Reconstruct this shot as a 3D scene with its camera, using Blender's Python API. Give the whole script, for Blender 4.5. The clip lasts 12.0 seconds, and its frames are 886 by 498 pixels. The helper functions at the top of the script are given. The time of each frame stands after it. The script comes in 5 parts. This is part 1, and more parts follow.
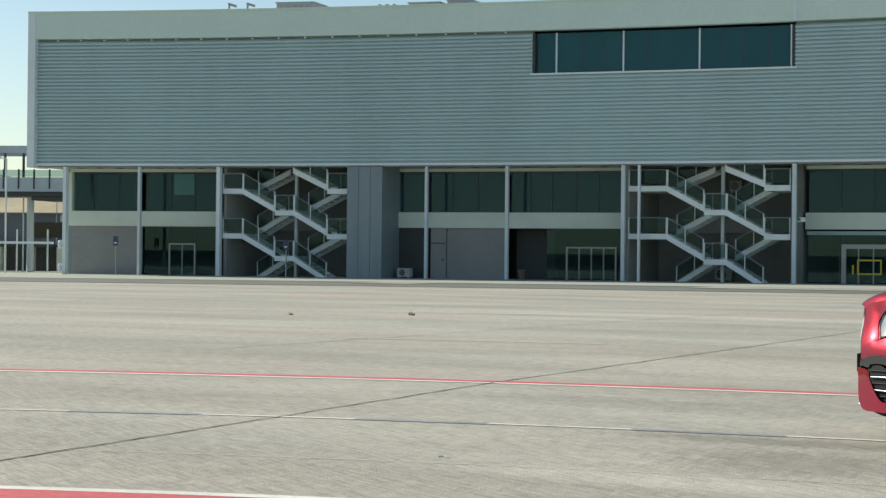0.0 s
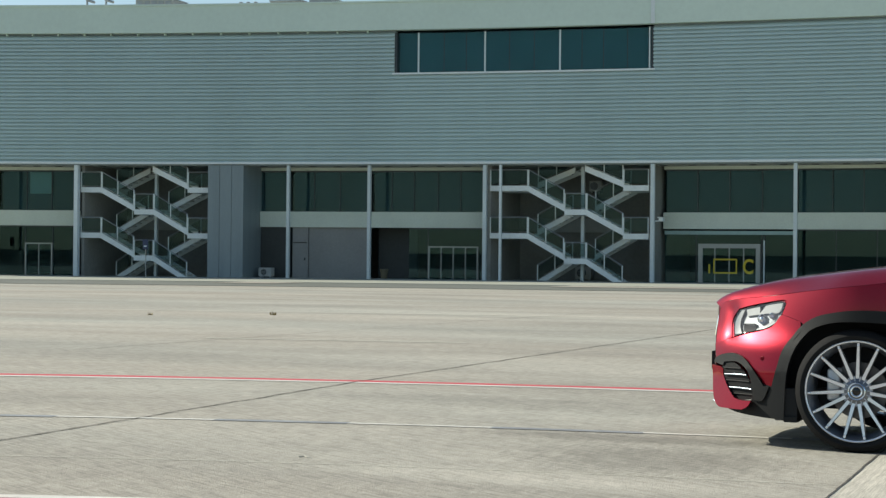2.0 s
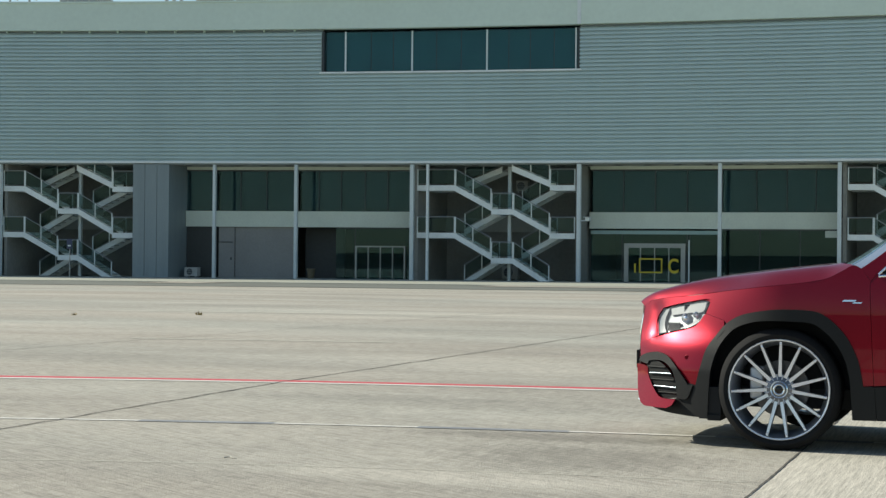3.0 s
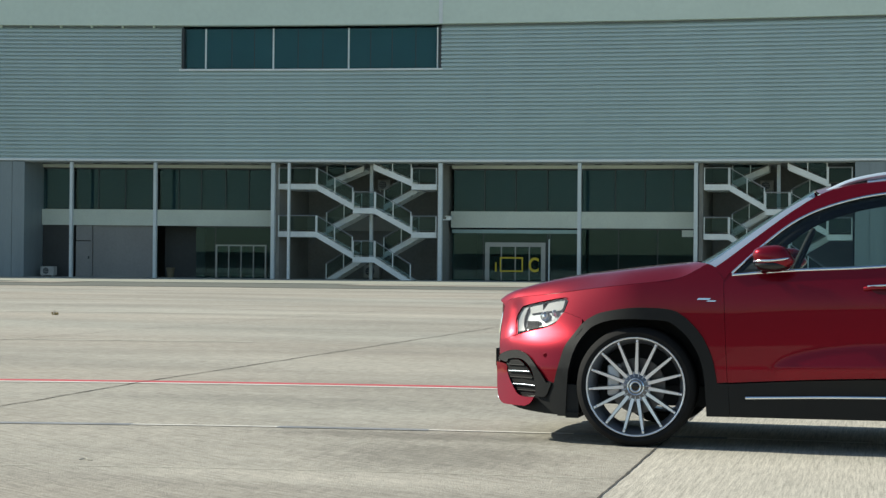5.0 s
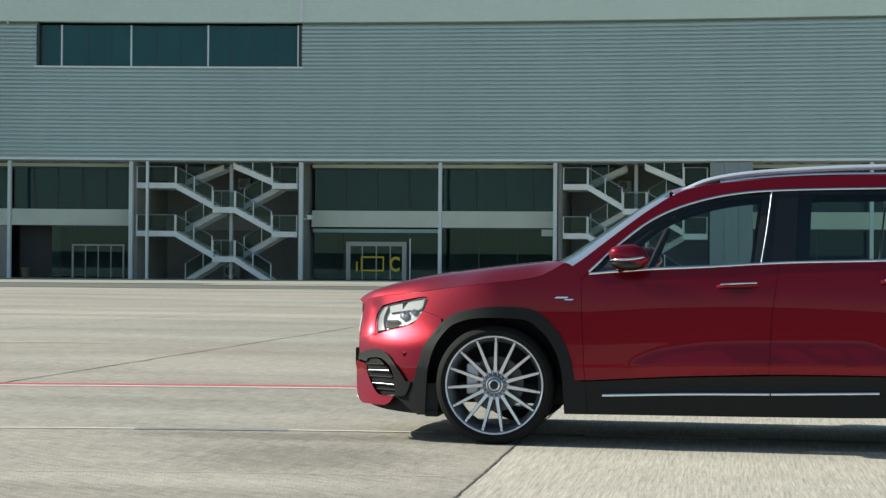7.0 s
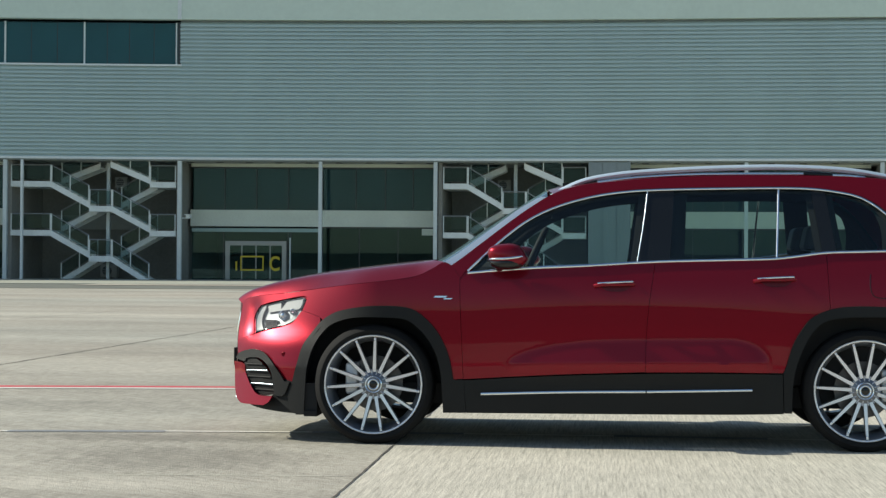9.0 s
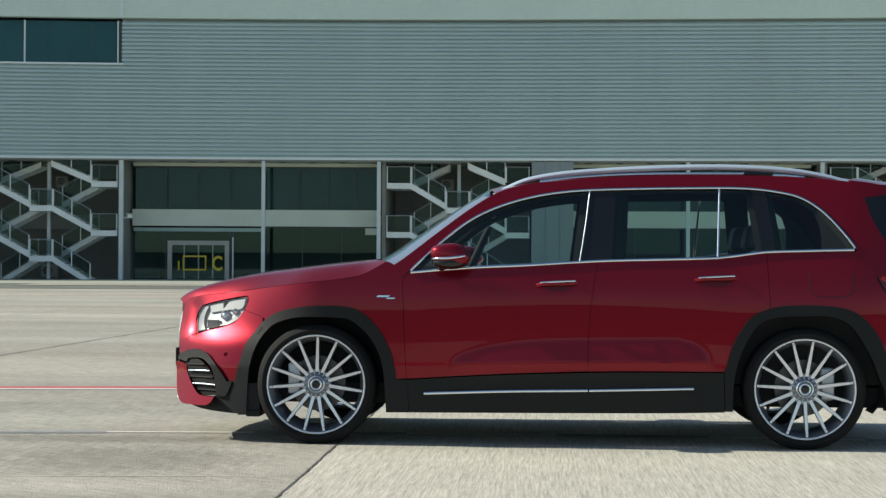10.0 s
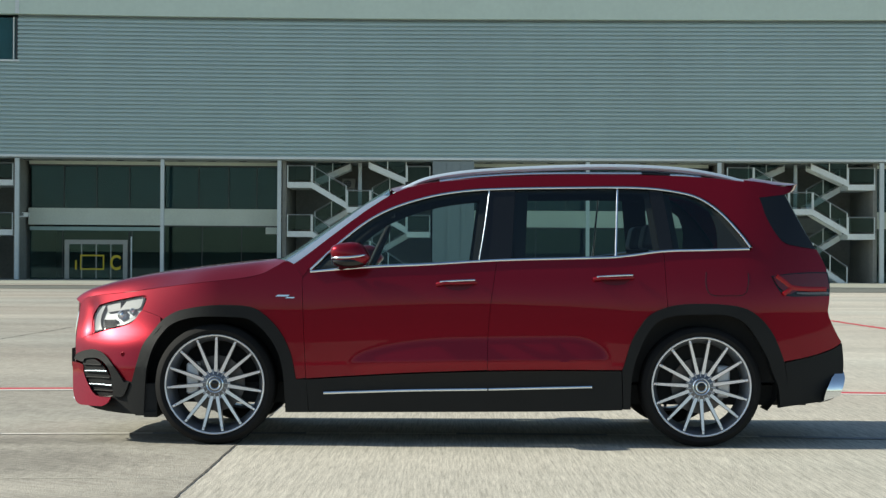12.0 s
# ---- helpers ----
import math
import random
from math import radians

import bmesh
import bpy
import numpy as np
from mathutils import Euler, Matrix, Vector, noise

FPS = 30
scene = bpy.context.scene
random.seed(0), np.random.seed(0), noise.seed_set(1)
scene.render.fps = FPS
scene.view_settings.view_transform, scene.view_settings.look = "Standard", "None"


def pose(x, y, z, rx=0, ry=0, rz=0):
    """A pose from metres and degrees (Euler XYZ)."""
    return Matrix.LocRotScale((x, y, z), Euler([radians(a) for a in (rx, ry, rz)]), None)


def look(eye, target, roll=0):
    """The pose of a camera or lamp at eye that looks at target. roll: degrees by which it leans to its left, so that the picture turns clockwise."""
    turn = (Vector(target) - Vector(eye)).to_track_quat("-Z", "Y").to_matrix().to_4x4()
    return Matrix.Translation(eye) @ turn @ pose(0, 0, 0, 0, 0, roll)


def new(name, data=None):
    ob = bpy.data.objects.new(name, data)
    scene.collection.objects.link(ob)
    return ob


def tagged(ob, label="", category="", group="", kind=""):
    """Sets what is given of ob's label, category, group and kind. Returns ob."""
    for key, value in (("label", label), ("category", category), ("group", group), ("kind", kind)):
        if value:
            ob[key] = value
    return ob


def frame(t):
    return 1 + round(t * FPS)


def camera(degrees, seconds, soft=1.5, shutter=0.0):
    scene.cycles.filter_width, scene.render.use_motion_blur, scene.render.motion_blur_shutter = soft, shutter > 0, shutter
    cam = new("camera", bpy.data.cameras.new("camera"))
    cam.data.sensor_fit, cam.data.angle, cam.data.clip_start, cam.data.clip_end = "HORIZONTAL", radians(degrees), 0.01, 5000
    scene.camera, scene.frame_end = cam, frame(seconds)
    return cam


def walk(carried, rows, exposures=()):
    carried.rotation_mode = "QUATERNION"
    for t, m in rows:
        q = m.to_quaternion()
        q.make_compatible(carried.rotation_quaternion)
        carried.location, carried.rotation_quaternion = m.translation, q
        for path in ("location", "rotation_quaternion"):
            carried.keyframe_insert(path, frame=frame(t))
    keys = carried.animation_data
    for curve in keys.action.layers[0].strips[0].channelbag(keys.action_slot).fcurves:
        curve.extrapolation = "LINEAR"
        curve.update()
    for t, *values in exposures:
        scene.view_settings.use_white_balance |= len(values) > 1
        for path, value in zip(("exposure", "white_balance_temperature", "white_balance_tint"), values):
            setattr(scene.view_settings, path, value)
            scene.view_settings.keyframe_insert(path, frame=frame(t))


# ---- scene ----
# The camera pans on a tripod; its eye sits a little ahead of the pivot.
cam = camera(30.256, 12.0, soft=1.38)
EYE, ARM = 1.085, 0.123
PAN = [
    (0, 26.852, 0.336, 0.563),
    (0.5, 25.763, 0.347, 0.522),
    (1, 24.550, 0.349, 0.522),
    (1.5, 23.336, 0.352, 0.507),
    (2, 22.044, 0.358, 0.518),
    (2.5, 20.810, 0.362, 0.515),
    (3, 19.499, 0.365, 0.504),
    (5, 14.673, 0.369, 0.502),
    (5.5, 13.451, 0.375, 0.484),
    (6, 12.193, 0.380, 0.430),
    (6.5, 11.039, 0.375, 0.443),
    (7, 9.823, 0.383, 0.418),
    (9, 5.647, 0.386, 0.356),
    (9.5, 4.644, 0.380, 0.312),
    (10, 3.675, 0.381, 0.316),
    (10.5, 2.777, 0.383, 0.296),
    (11, 1.813, 0.378, 0.315),
    (11.5, 0.942, 0.369, 0.250),
    (12, 0.217, 0.371, 0.294),
]
ROWS = []
for t, yaw, pitch, roll in PAN:
    a = radians(yaw)
    ROWS.append((t, pose(-math.sin(a) * ARM, math.cos(a) * ARM, EYE, 90, 0, yaw) @ pose(0, 0, 0, pitch, 0, 0) @ pose(0, 0, 0, 0, 0, roll)))
walk(cam, ROWS, exposures=[(0.0, 0.20, 6750, 3), (12.0, 0.20, 6750, 3)])

# ---- light ----
world = bpy.data.worlds.new("sky")
scene.world = world
world.use_nodes = True
wn, wl = world.node_tree.nodes, world.node_tree.links
sky = wn.new("ShaderNodeTexSky")
sky.sky_type = 'NISHITA'
sky.sun_disc = False
SUN_EL, SUN_AZ = 37.0, 271.0      # degrees; azimuth clockwise from +y
sky.sun_elevation, sky.sun_rotation = radians(SUN_EL), radians(SUN_AZ)
sky.dust_density, sky.air_density, sky.ozone_density = 0.6, 1.0, 1.6
wl.new(sky.outputs[0], wn["Background"].inputs[0])
wn["Background"].inputs[1].default_value = 0.11
sun = new("sun", bpy.data.lights.new("sun", 'SUN'))
sun.data.energy, sun.data.angle, sun.data.color = 5.0, radians(0.6), (1.0, 0.935, 0.84)
el, az = radians(SUN_EL), radians(SUN_AZ)
sun_way = Vector((math.sin(az) * math.cos(el), math.cos(az) * math.cos(el), math.sin(el)))
sun.matrix_world = look(sun_way * 200, (0, 0, 0))


# ---- materials ----
def material(name, colour, rough=0.6, metal=0.0, vary=0.12, scale=3.0, grain=60.0, bump=0.0, stretch=(1, 1, 1),
             second=None, patch=0.5, coat=0.0, spec=0.5, random_piece=0.0):
    """A painted, mineral or metal surface: colour that varies at two scales, with fine relief."""
    m = bpy.data.materials.new(name)
    m.use_nodes = True
    n, l = m.node_tree.nodes, m.node_tree.links
    b = n["Principled BSDF"]
    b.inputs["Roughness"].default_value, b.inputs["Metallic"].default_value = rough, metal
    b.inputs["Coat Weight"].default_value = coat
    b.inputs["Coat Roughness"].default_value = 0.03
    b.inputs["Specular IOR Level"].default_value = spec
    co = n.new("ShaderNodeTexCoord")
    mp = n.new("ShaderNodeMapping")
    mp.inputs["Scale"].default_value = stretch
    l.new(co.outputs["Object"], mp.inputs[0])
    big, fine = n.new("ShaderNodeTexNoise"), n.new("ShaderNodeTexNoise")
    big.inputs["Scale"].default_value, big.inputs["Detail"].default_value = scale, 5
    fine.inputs["Scale"].default_value, fine.inputs["Detail"].default_value = grain, 3
    l.new(mp.outputs[0], big.inputs[0])
    l.new(mp.outputs[0], fine.inputs[0])
    mix = n.new("ShaderNodeMix")
    mix.data_type = 'RGBA'
    dark = second or tuple(c * (1 - 2 * vary) for c in colour)
    mix.inputs["A"].default_value, mix.inputs["B"].default_value = (*dark, 1), (*colour, 1)
    ramp = n.new("ShaderNodeMapRange")
    ramp.inputs["From Min"].default_value, ramp.inputs["From Max"].default_value = patch - 0.2, patch + 0.15
    l.new(big.outputs["Fac"], ramp.inputs["Value"])
    l.new(ramp.outputs[0], mix.inputs["Factor"])
    hsv = n.new("ShaderNodeHueSaturation")
    val = n.new("ShaderNodeMapRange")
    val.inputs["From Min"].default_value, val.inputs["From Max"].default_value = 0.25, 0.75
    val.inputs["To Min"].default_value, val.inputs["To Max"].default_value = 1 - vary, 1 + vary
    l.new(fine.outputs["Fac"], val.inputs["Value"])
    out = val.outputs[0]
    if random_piece:
        info, mul, rr = n.new("ShaderNodeObjectInfo"), n.new("ShaderNodeMath"), n.new("ShaderNodeMapRange")
        rr.inputs["To Min"].default_value, rr.inputs["To Max"].default_value = 1 - random_piece, 1 + random_piece
        l.new(info.outputs["Random"], rr.inputs["Value"])
        mul.operation = 'MULTIPLY'
        l.new(out, mul.inputs[0])
        l.new(rr.outputs[0], mul.inputs[1])
        out = mul.outputs[0]
    l.new(out, hsv.inputs["Value"])
    l.new(mix.outputs["Result"], hsv.inputs["Color"])
    l.new(hsv.outputs[0], b.inputs["Base Color"])
    if bump:
        bp = n.new("ShaderNodeBump")
        bp.inputs["Strength"].default_value, bp.inputs["Distance"].default_value = bump, 0.01
        l.new(fine.outputs["Fac"], bp.inputs["Height"])
        l.new(bp.outputs[0], b.inputs["Normal"])
    return m


def pane_material(name, tint, gloss=(1, 1, 1), ior=1.5, rough=0.0, extra=0.0):
    """A thin sheet of glass: tinted see-through, with a mirror sheen by Fresnel."""
    m = bpy.data.materials.new(name)
    m.use_nodes = True
    n, l = m.node_tree.nodes, m.node_tree.links
    n.remove(n["Principled BSDF"])
    tr, gl, mx, fr, add = (n.new(k) for k in ("ShaderNodeBsdfTransparent", "ShaderNodeBsdfGlossy", "ShaderNodeMixShader", "ShaderNodeFresnel", "ShaderNodeMath"))
    tr.inputs[0].default_value = (*tint, 1)
    gl.inputs["Color"].default_value, gl.inputs["Roughness"].default_value = (*gloss, 1), rough
    fr.inputs[0].default_value = ior
    add.inputs[1].default_value = extra
    l.new(fr.outputs[0], add.inputs[0])
    l.new(add.outputs[0], mx.inputs[0])
    l.new(tr.outputs[0], mx.inputs[1])
    l.new(gl.outputs[0], mx.inputs[2])
    l.new(mx.outputs[0], n["Material Output"].inputs[0])
    return m


M = {
    "cladding": material("grey_cladding", (0.45, 0.575, 0.585), 0.5, 0.3, 0.03, 0.25, 1.2, stretch=(1, 1, 0.15)),
    "parapet": material("parapet_panel", (0.66, 0.78, 0.69), 0.6, 0.0, 0.03, 0.3, 4.0),
    "white_frame": material("white_painted_steel", (0.77, 0.83, 0.83), 0.5, 0.0, 0.05, 0.8, 9.0),
    "cream": material("cream_render", (0.68, 0.74, 0.64), 0.8, 0.0, 0.05, 0.6, 12.0),
    "column": material("grey_column_steel", (0.62, 0.69, 0.70), 0.5, 0.1, 0.05, 0.7, 9.0),
    "panel": material("grey_metal_panel", (0.25, 0.30, 0.315), 0.5, 0.2, 0.05, 0.5, 6.0, stretch=(3, 3, 0.4)),
    "shutter": material("roller_shutter", (0.285, 0.285, 0.275), 0.55, 0.1, 0.06, 0.6, 8.0),
    "stair": material("pale_painted_stair_steel", (0.82, 0.87, 0.85), 0.55, 0.0, 0.06, 1.0, 10.0),
    "steel": material("galvanised_steel", (0.40, 0.42, 0.43), 0.4, 0.6, 0.08, 2.0, 20.0),
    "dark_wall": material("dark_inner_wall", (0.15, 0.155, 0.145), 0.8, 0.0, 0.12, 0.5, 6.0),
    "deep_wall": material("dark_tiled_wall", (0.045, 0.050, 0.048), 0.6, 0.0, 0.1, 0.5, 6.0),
    "brown_wall": material("brown_inner_wall", (0.28, 0.28, 0.255), 0.8, 0.0, 0.1, 0.5, 6.0),
    "soffit": material("soffit_board", (0.42, 0.43, 0.40), 0.8, 0.0, 0.05, 0.4, 6.0),
    "black": material("black_rubber", (0.015, 0.015, 0.016), 0.7, 0.0, 0.1, 3.0, 40.0),
    "mullion": material("dark_mullion", (0.05, 0.06, 0.065), 0.4, 0.3, 0.05),
    "door_frame": material("grey_aluminium", (0.36, 0.37, 0.35), 0.4, 0.3, 0.05),
    "yellow": material("yellow_vinyl", (0.72, 0.55, 0.04), 0.6, 0.0, 0.05),
    "blue": material("blue_sign_paint", (0.05, 0.065, 0.13), 0.5, 0.0, 0.05),
    "aircon": material("aged_white_plastic", (0.50, 0.50, 0.47), 0.6, 0.0, 0.08, 3.0, 20.0),
    "window": pane_material("teal_window_glass", (0.68, 0.80, 0.82), (0.60, 0.85, 0.90), 1.36, 0.0, 0.0),
    "shop": pane_material("shopfront_glass", (0.55, 0.70, 0.70), (0.55, 0.85, 0.95), 1.38, 0.0, 0.01),
    "balustrade": pane_material("balustrade_glass", (0.58, 0.66, 0.66), (0.6, 0.85, 0.9), 1.35, 0.05, 0.0),
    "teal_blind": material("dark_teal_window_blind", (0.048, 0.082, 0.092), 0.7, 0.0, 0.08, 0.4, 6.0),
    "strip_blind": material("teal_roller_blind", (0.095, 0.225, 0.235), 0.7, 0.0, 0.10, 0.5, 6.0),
    "kerb": material("grey_green_kerb_concrete", (0.36, 0.37, 0.315), 0.9, 0.0, 0.08, 0.5, 9.0),
    "blind": material("pale_green_blind", (0.35, 0.48, 0.45), 0.8, 0.0, 0.05),
}


# ---- building blocks ----
def warp(x, y, z):
    """The terminal follows a shallow curve in plan, easing off towards its far end."""
    u = (x / y) ** 2
    k = 1.02 - (0.2113 if x < 0 else 0.06) * u + (0.047 * u * u if x < 0 else 0.0)
    return x * k, y * k, z


def line_warp(x, y):
    """The apron's lines run on a curve like the terminal's."""
    u = (x / y) ** 2
    k = 1.02 - 0.2113 * u + (0.050 * u * u if x < 0 else 0.0)
    return x * k, y * k


def box(bm, x0, x1, y0, y1, z0, z1, step=0.0):
    """A box, cut across its length where step is given."""
    n = max(1, math.ceil((x1 - x0) / step)) if step else 1
    rings = []
    for i in range(n + 1):
        x = x0 + (x1 - x0) * i / n
        rings.append([bm.verts.new((x, y, z)) for y, z in ((y0, z0), (y1, z0), (y1, z1), (y0, z1))])
    for a, b in zip(rings, rings[1:]):
        for i in range(4):
            j = (i + 1) % 4
            bm.faces.new((a[i], b[i], b[j], a[j]))
    bm.faces.new(rings[0])
    bm.faces.new(rings[-1][::-1])
    return bm


def slab(bm, outline, y0, y1):
    """An upright plate: an outline in x and z, thick from y0 to y1."""
    a = [bm.verts.new((x, y0, z)) for x, z in outline]
    b = [bm.verts.new((x, y1, z)) for x, z in outline]
    n = len(a)
    bm.faces.new(a)
    bm.faces.new(b[::-1])
    for i in range(n):
        j = (i + 1) % n
        bm.faces.new((a[i], b[i], b[j], a[j]))
    return bm


def rod(bm, p, q, r, sides=8):
    """A round bar from p to q."""
    p, q = Vector(p), Vector(q)
    side = (q - p).normalized().orthogonal().normalized()
    up = (q - p).normalized().cross(side)
    rings = [[bm.verts.new(c + r * (math.cos(t) * side + math.sin(t) * up)) for t in (2 * math.pi * k / sides for k in range(sides))] for c in (p, q)]
    for i in range(sides):
        j = (i + 1) % sides
        bm.faces.new((rings[0][i], rings[0][j], rings[1][j], rings[1][i]))
    bm.faces.new(rings[0][::-1])
    bm.faces.new(rings[1])
    return bm


def part(name, bm, mat, parent=None, label="", bent=False, smooth=0.0):
    """One mesh object, under its thing or part."""
    if bent:
        for v in bm.verts:
            v.co = warp(*v.co)
    bmesh.ops.recalc_face_normals(bm, faces=bm.faces)
    me = bpy.data.meshes.new(name)
    bm.to_mesh(me)
    bm.free()
    me.materials.append(mat)
    if smooth:
        me.shade_smooth()
        me.set_sharp_from_angle(angle=radians(smooth))
    ob = new(name, me)
    ob.parent = parent
    if label:
        tagged(ob, label)
    return ob


def thing(name, label, category, group="", kind="", at=(0, 0, 0)):
    ob = new(name)
    ob.location = at
    ob.empty_display_size = 0.2
    return tagged(ob, label, category, group, kind)


B = bmesh.new


# ---- the apron ----
def ground_height(y):
    return -0.015 - 0.0014 * max(0.0, min(y, 120) - 14)


def concrete():
    m = material("apron_concrete", (0.412, 0.387, 0.338), 0.9, 0.0, 0.21, 0.22, 110.0, bump=0.6, second=(0.36, 0.340, 0.298), patch=0.48, spec=0.25)
    n, l = m.node_tree.nodes, m.node_tree.links
    b = n["Principled BSDF"]
    co = n.new("ShaderNodeTexCoord")
    # stains drawn out across the way, and brushed fine lines
    mp = n.new("ShaderNodeMapping")
    mp.inputs["Scale"].default_value = (0.10, 0.42, 1)
    st = n.new("ShaderNodeTexNoise")
    st.inputs["Scale"].default_value, st.inputs["Detail"].default_value, st.inputs["Roughness"].default_value = 1.0, 8, 0.62
    l.new(co.outputs["Object"], mp.inputs[0])
    l.new(mp.outputs[0], st.inputs[0])
    rg = n.new("ShaderNodeMapRange")
    rg.inputs["From Min"].default_value, rg.inputs["From Max"].default_value = 0.36, 0.66
    rg.inputs["To Min"].default_value, rg.inputs["To Max"].default_value = 0.84, 1.10
    l.new(st.outputs["Fac"], rg.inputs["Value"])
    mp2 = n.new("ShaderNodeMapping")
    mp2.inputs["Scale"].default_value = (22, 0.5, 1)
    mp2.inputs["Rotation"].default_value = (0, 0, radians(3))
    br = n.new("ShaderNodeTexNoise")
    br.inputs["Scale"].default_value, br.inputs["Detail"].default_value = 1.5, 4
    l.new(co.outputs["Object"], mp2.inputs[0])
    l.new(mp2.outputs[0], br.inputs[0])
    rg2 = n.new("ShaderNodeMapRange")
    rg2.inputs["From Min"].default_value, rg2.inputs["From Max"].default_value = 0.3, 0.7
    rg2.inputs["To Min"].default_value, rg2.inputs["To Max"].default_value = 1.24, 1.46
    l.new(br.outputs["Fac"], rg2.inputs["Value"])
    # broomed slabs begin past the joint at x = -1.25; the older slabs are mottled
    sep, east, fade = n.new("ShaderNodeSeparateXYZ"), n.new("ShaderNodeMath"), n.new("ShaderNodeMix")
    l.new(co.outputs["Object"], sep.inputs[0])
    east.operation = 'GREATER_THAN'
    east.inputs[1].default_value = -1.25
    l.new(sep.outputs["X"], east.inputs[0])
    mo = n.new("ShaderNodeTexNoise")
    mo.inputs["Scale"].default_value, mo.inputs["Detail"].default_value, mo.inputs["Roughness"].default_value = 7.0, 10, 0.8
    mpo = n.new("ShaderNodeMapping")
    mpo.inputs["Scale"].default_value, mpo.inputs["Rotation"].default_value = (2.4, 0.6, 1), (0, 0, radians(35))
    l.new(co.outputs["Object"], mpo.inputs[0])
    l.new(mpo.outputs[0], mo.inputs[0])
    rg3 = n.new("ShaderNodeMapRange")
    rg3.inputs["From Min"].default_value, rg3.inputs["From Max"].default_value = 0.3, 0.7
    rg3.inputs["To Min"].default_value, rg3.inputs["To Max"].default_value = 0.80, 1.17
    l.new(mo.outputs["Fac"], rg3.inputs["Value"])
    l.new(east.outputs[0], fade.inputs["Factor"])
    l.new(rg3.outputs[0], fade.inputs[2])
    l.new(rg2.outputs[0], fade.inputs[3])
    mul = n.new("ShaderNodeMath")
    mul.operation = 'MULTIPLY'
    l.new(rg.outputs[0], mul.inputs[0])
    l.new(fade.outputs[0], mul.inputs[1])
    # tined grooves: across the way on the newer slabs, slanting on the older ones
    grooves = []
    for turn, scale, lo in ((0, 80.0, 0.60), (-58, 40.0, 0.68)):
        mw, mv = n.new("ShaderNodeMapping"), n.new("ShaderNodeMapping")
        mw.inputs["Rotation"].default_value = (0, 0, radians(turn))
        mv.inputs["Scale"].default_value = (scale, 3.0, 1)
        wv = n.new("ShaderNodeTexNoise")
        wv.inputs["Scale"].default_value, wv.inputs["Detail"].default_value, wv.inputs["Roughness"].default_value = 1.0, 7, 0.72
        l.new(co.outputs["Object"], mw.inputs[0])
        l.new(mw.outputs[0], mv.inputs[0])
        l.new(mv.outputs[0], wv.inputs[0])
        rw = n.new("ShaderNodeMapRange")
        rw.inputs["From Min"].default_value, rw.inputs["From Max"].default_value = 0.32, 0.58
        rw.inputs["To Min"].default_value, rw.inputs["To Max"].default_value = lo, 1.10
        l.new(wv.outputs["Fac"], rw.inputs["Value"])
        grooves.append(rw.outputs[0])
    pick = n.new("ShaderNodeMix")
    l.new(east.outputs[0], pick.inputs["Factor"])
    l.new(grooves[1], pick.inputs[2])
    l.new(grooves[0], pick.inputs[3])
    mg = n.new("ShaderNodeMath")
    mg.operation = 'MULTIPLY'
    l.new(mul.outputs[0], mg.inputs[0])
    l.new(pick.outputs[0], mg.inputs[1])
    mul = mg
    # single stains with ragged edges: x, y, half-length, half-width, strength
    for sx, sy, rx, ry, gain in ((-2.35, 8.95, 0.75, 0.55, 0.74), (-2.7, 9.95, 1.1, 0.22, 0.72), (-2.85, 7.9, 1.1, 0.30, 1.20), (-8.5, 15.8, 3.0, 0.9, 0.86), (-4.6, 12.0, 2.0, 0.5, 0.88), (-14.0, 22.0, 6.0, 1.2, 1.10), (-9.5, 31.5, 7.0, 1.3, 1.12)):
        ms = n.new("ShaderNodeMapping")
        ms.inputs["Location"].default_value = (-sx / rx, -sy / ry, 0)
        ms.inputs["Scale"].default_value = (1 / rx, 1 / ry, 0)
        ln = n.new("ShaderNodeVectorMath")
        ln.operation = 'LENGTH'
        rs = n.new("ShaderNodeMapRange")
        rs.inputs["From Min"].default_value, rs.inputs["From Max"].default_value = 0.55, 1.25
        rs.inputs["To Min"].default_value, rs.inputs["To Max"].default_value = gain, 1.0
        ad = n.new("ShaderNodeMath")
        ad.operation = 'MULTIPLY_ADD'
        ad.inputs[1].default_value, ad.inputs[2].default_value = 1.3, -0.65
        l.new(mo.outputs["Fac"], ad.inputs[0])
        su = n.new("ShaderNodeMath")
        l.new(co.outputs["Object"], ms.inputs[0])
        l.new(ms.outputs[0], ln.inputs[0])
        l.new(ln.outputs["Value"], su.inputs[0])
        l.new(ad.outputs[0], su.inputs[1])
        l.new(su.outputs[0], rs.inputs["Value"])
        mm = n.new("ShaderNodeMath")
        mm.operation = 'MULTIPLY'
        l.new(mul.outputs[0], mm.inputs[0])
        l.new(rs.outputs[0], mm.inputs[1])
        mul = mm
    old = b.inputs["Base Color"].links[0].from_socket
    # broad patches of warmer and greener concrete
    hue, tint, wash = n.new("ShaderNodeTexNoise"), n.new("ShaderNodeMix"), n.new("ShaderNodeMix")
    hue.inputs["Scale"].default_value, hue.inputs["Detail"].default_value = 1.0, 4
    mph = n.new("ShaderNodeMapping")
    mph.inputs["Scale"].default_value = (0.05, 0.16, 1)
    l.new(co.outputs["Object"], mph.inputs[0])
    l.new(mph.outputs[0], hue.inputs[0])
    tint.data_type = wash.data_type = 'RGBA'
    wash.blend_type = 'MULTIPLY'
    wash.inputs["Factor"].default_value = 1.0
    tint.inputs["A"].default_value, tint.inputs["B"].default_value = (1.02, 1.0, 0.975, 1), (0.965, 1.0, 1.0, 1)
    hr = n.new("ShaderNodeMapRange")
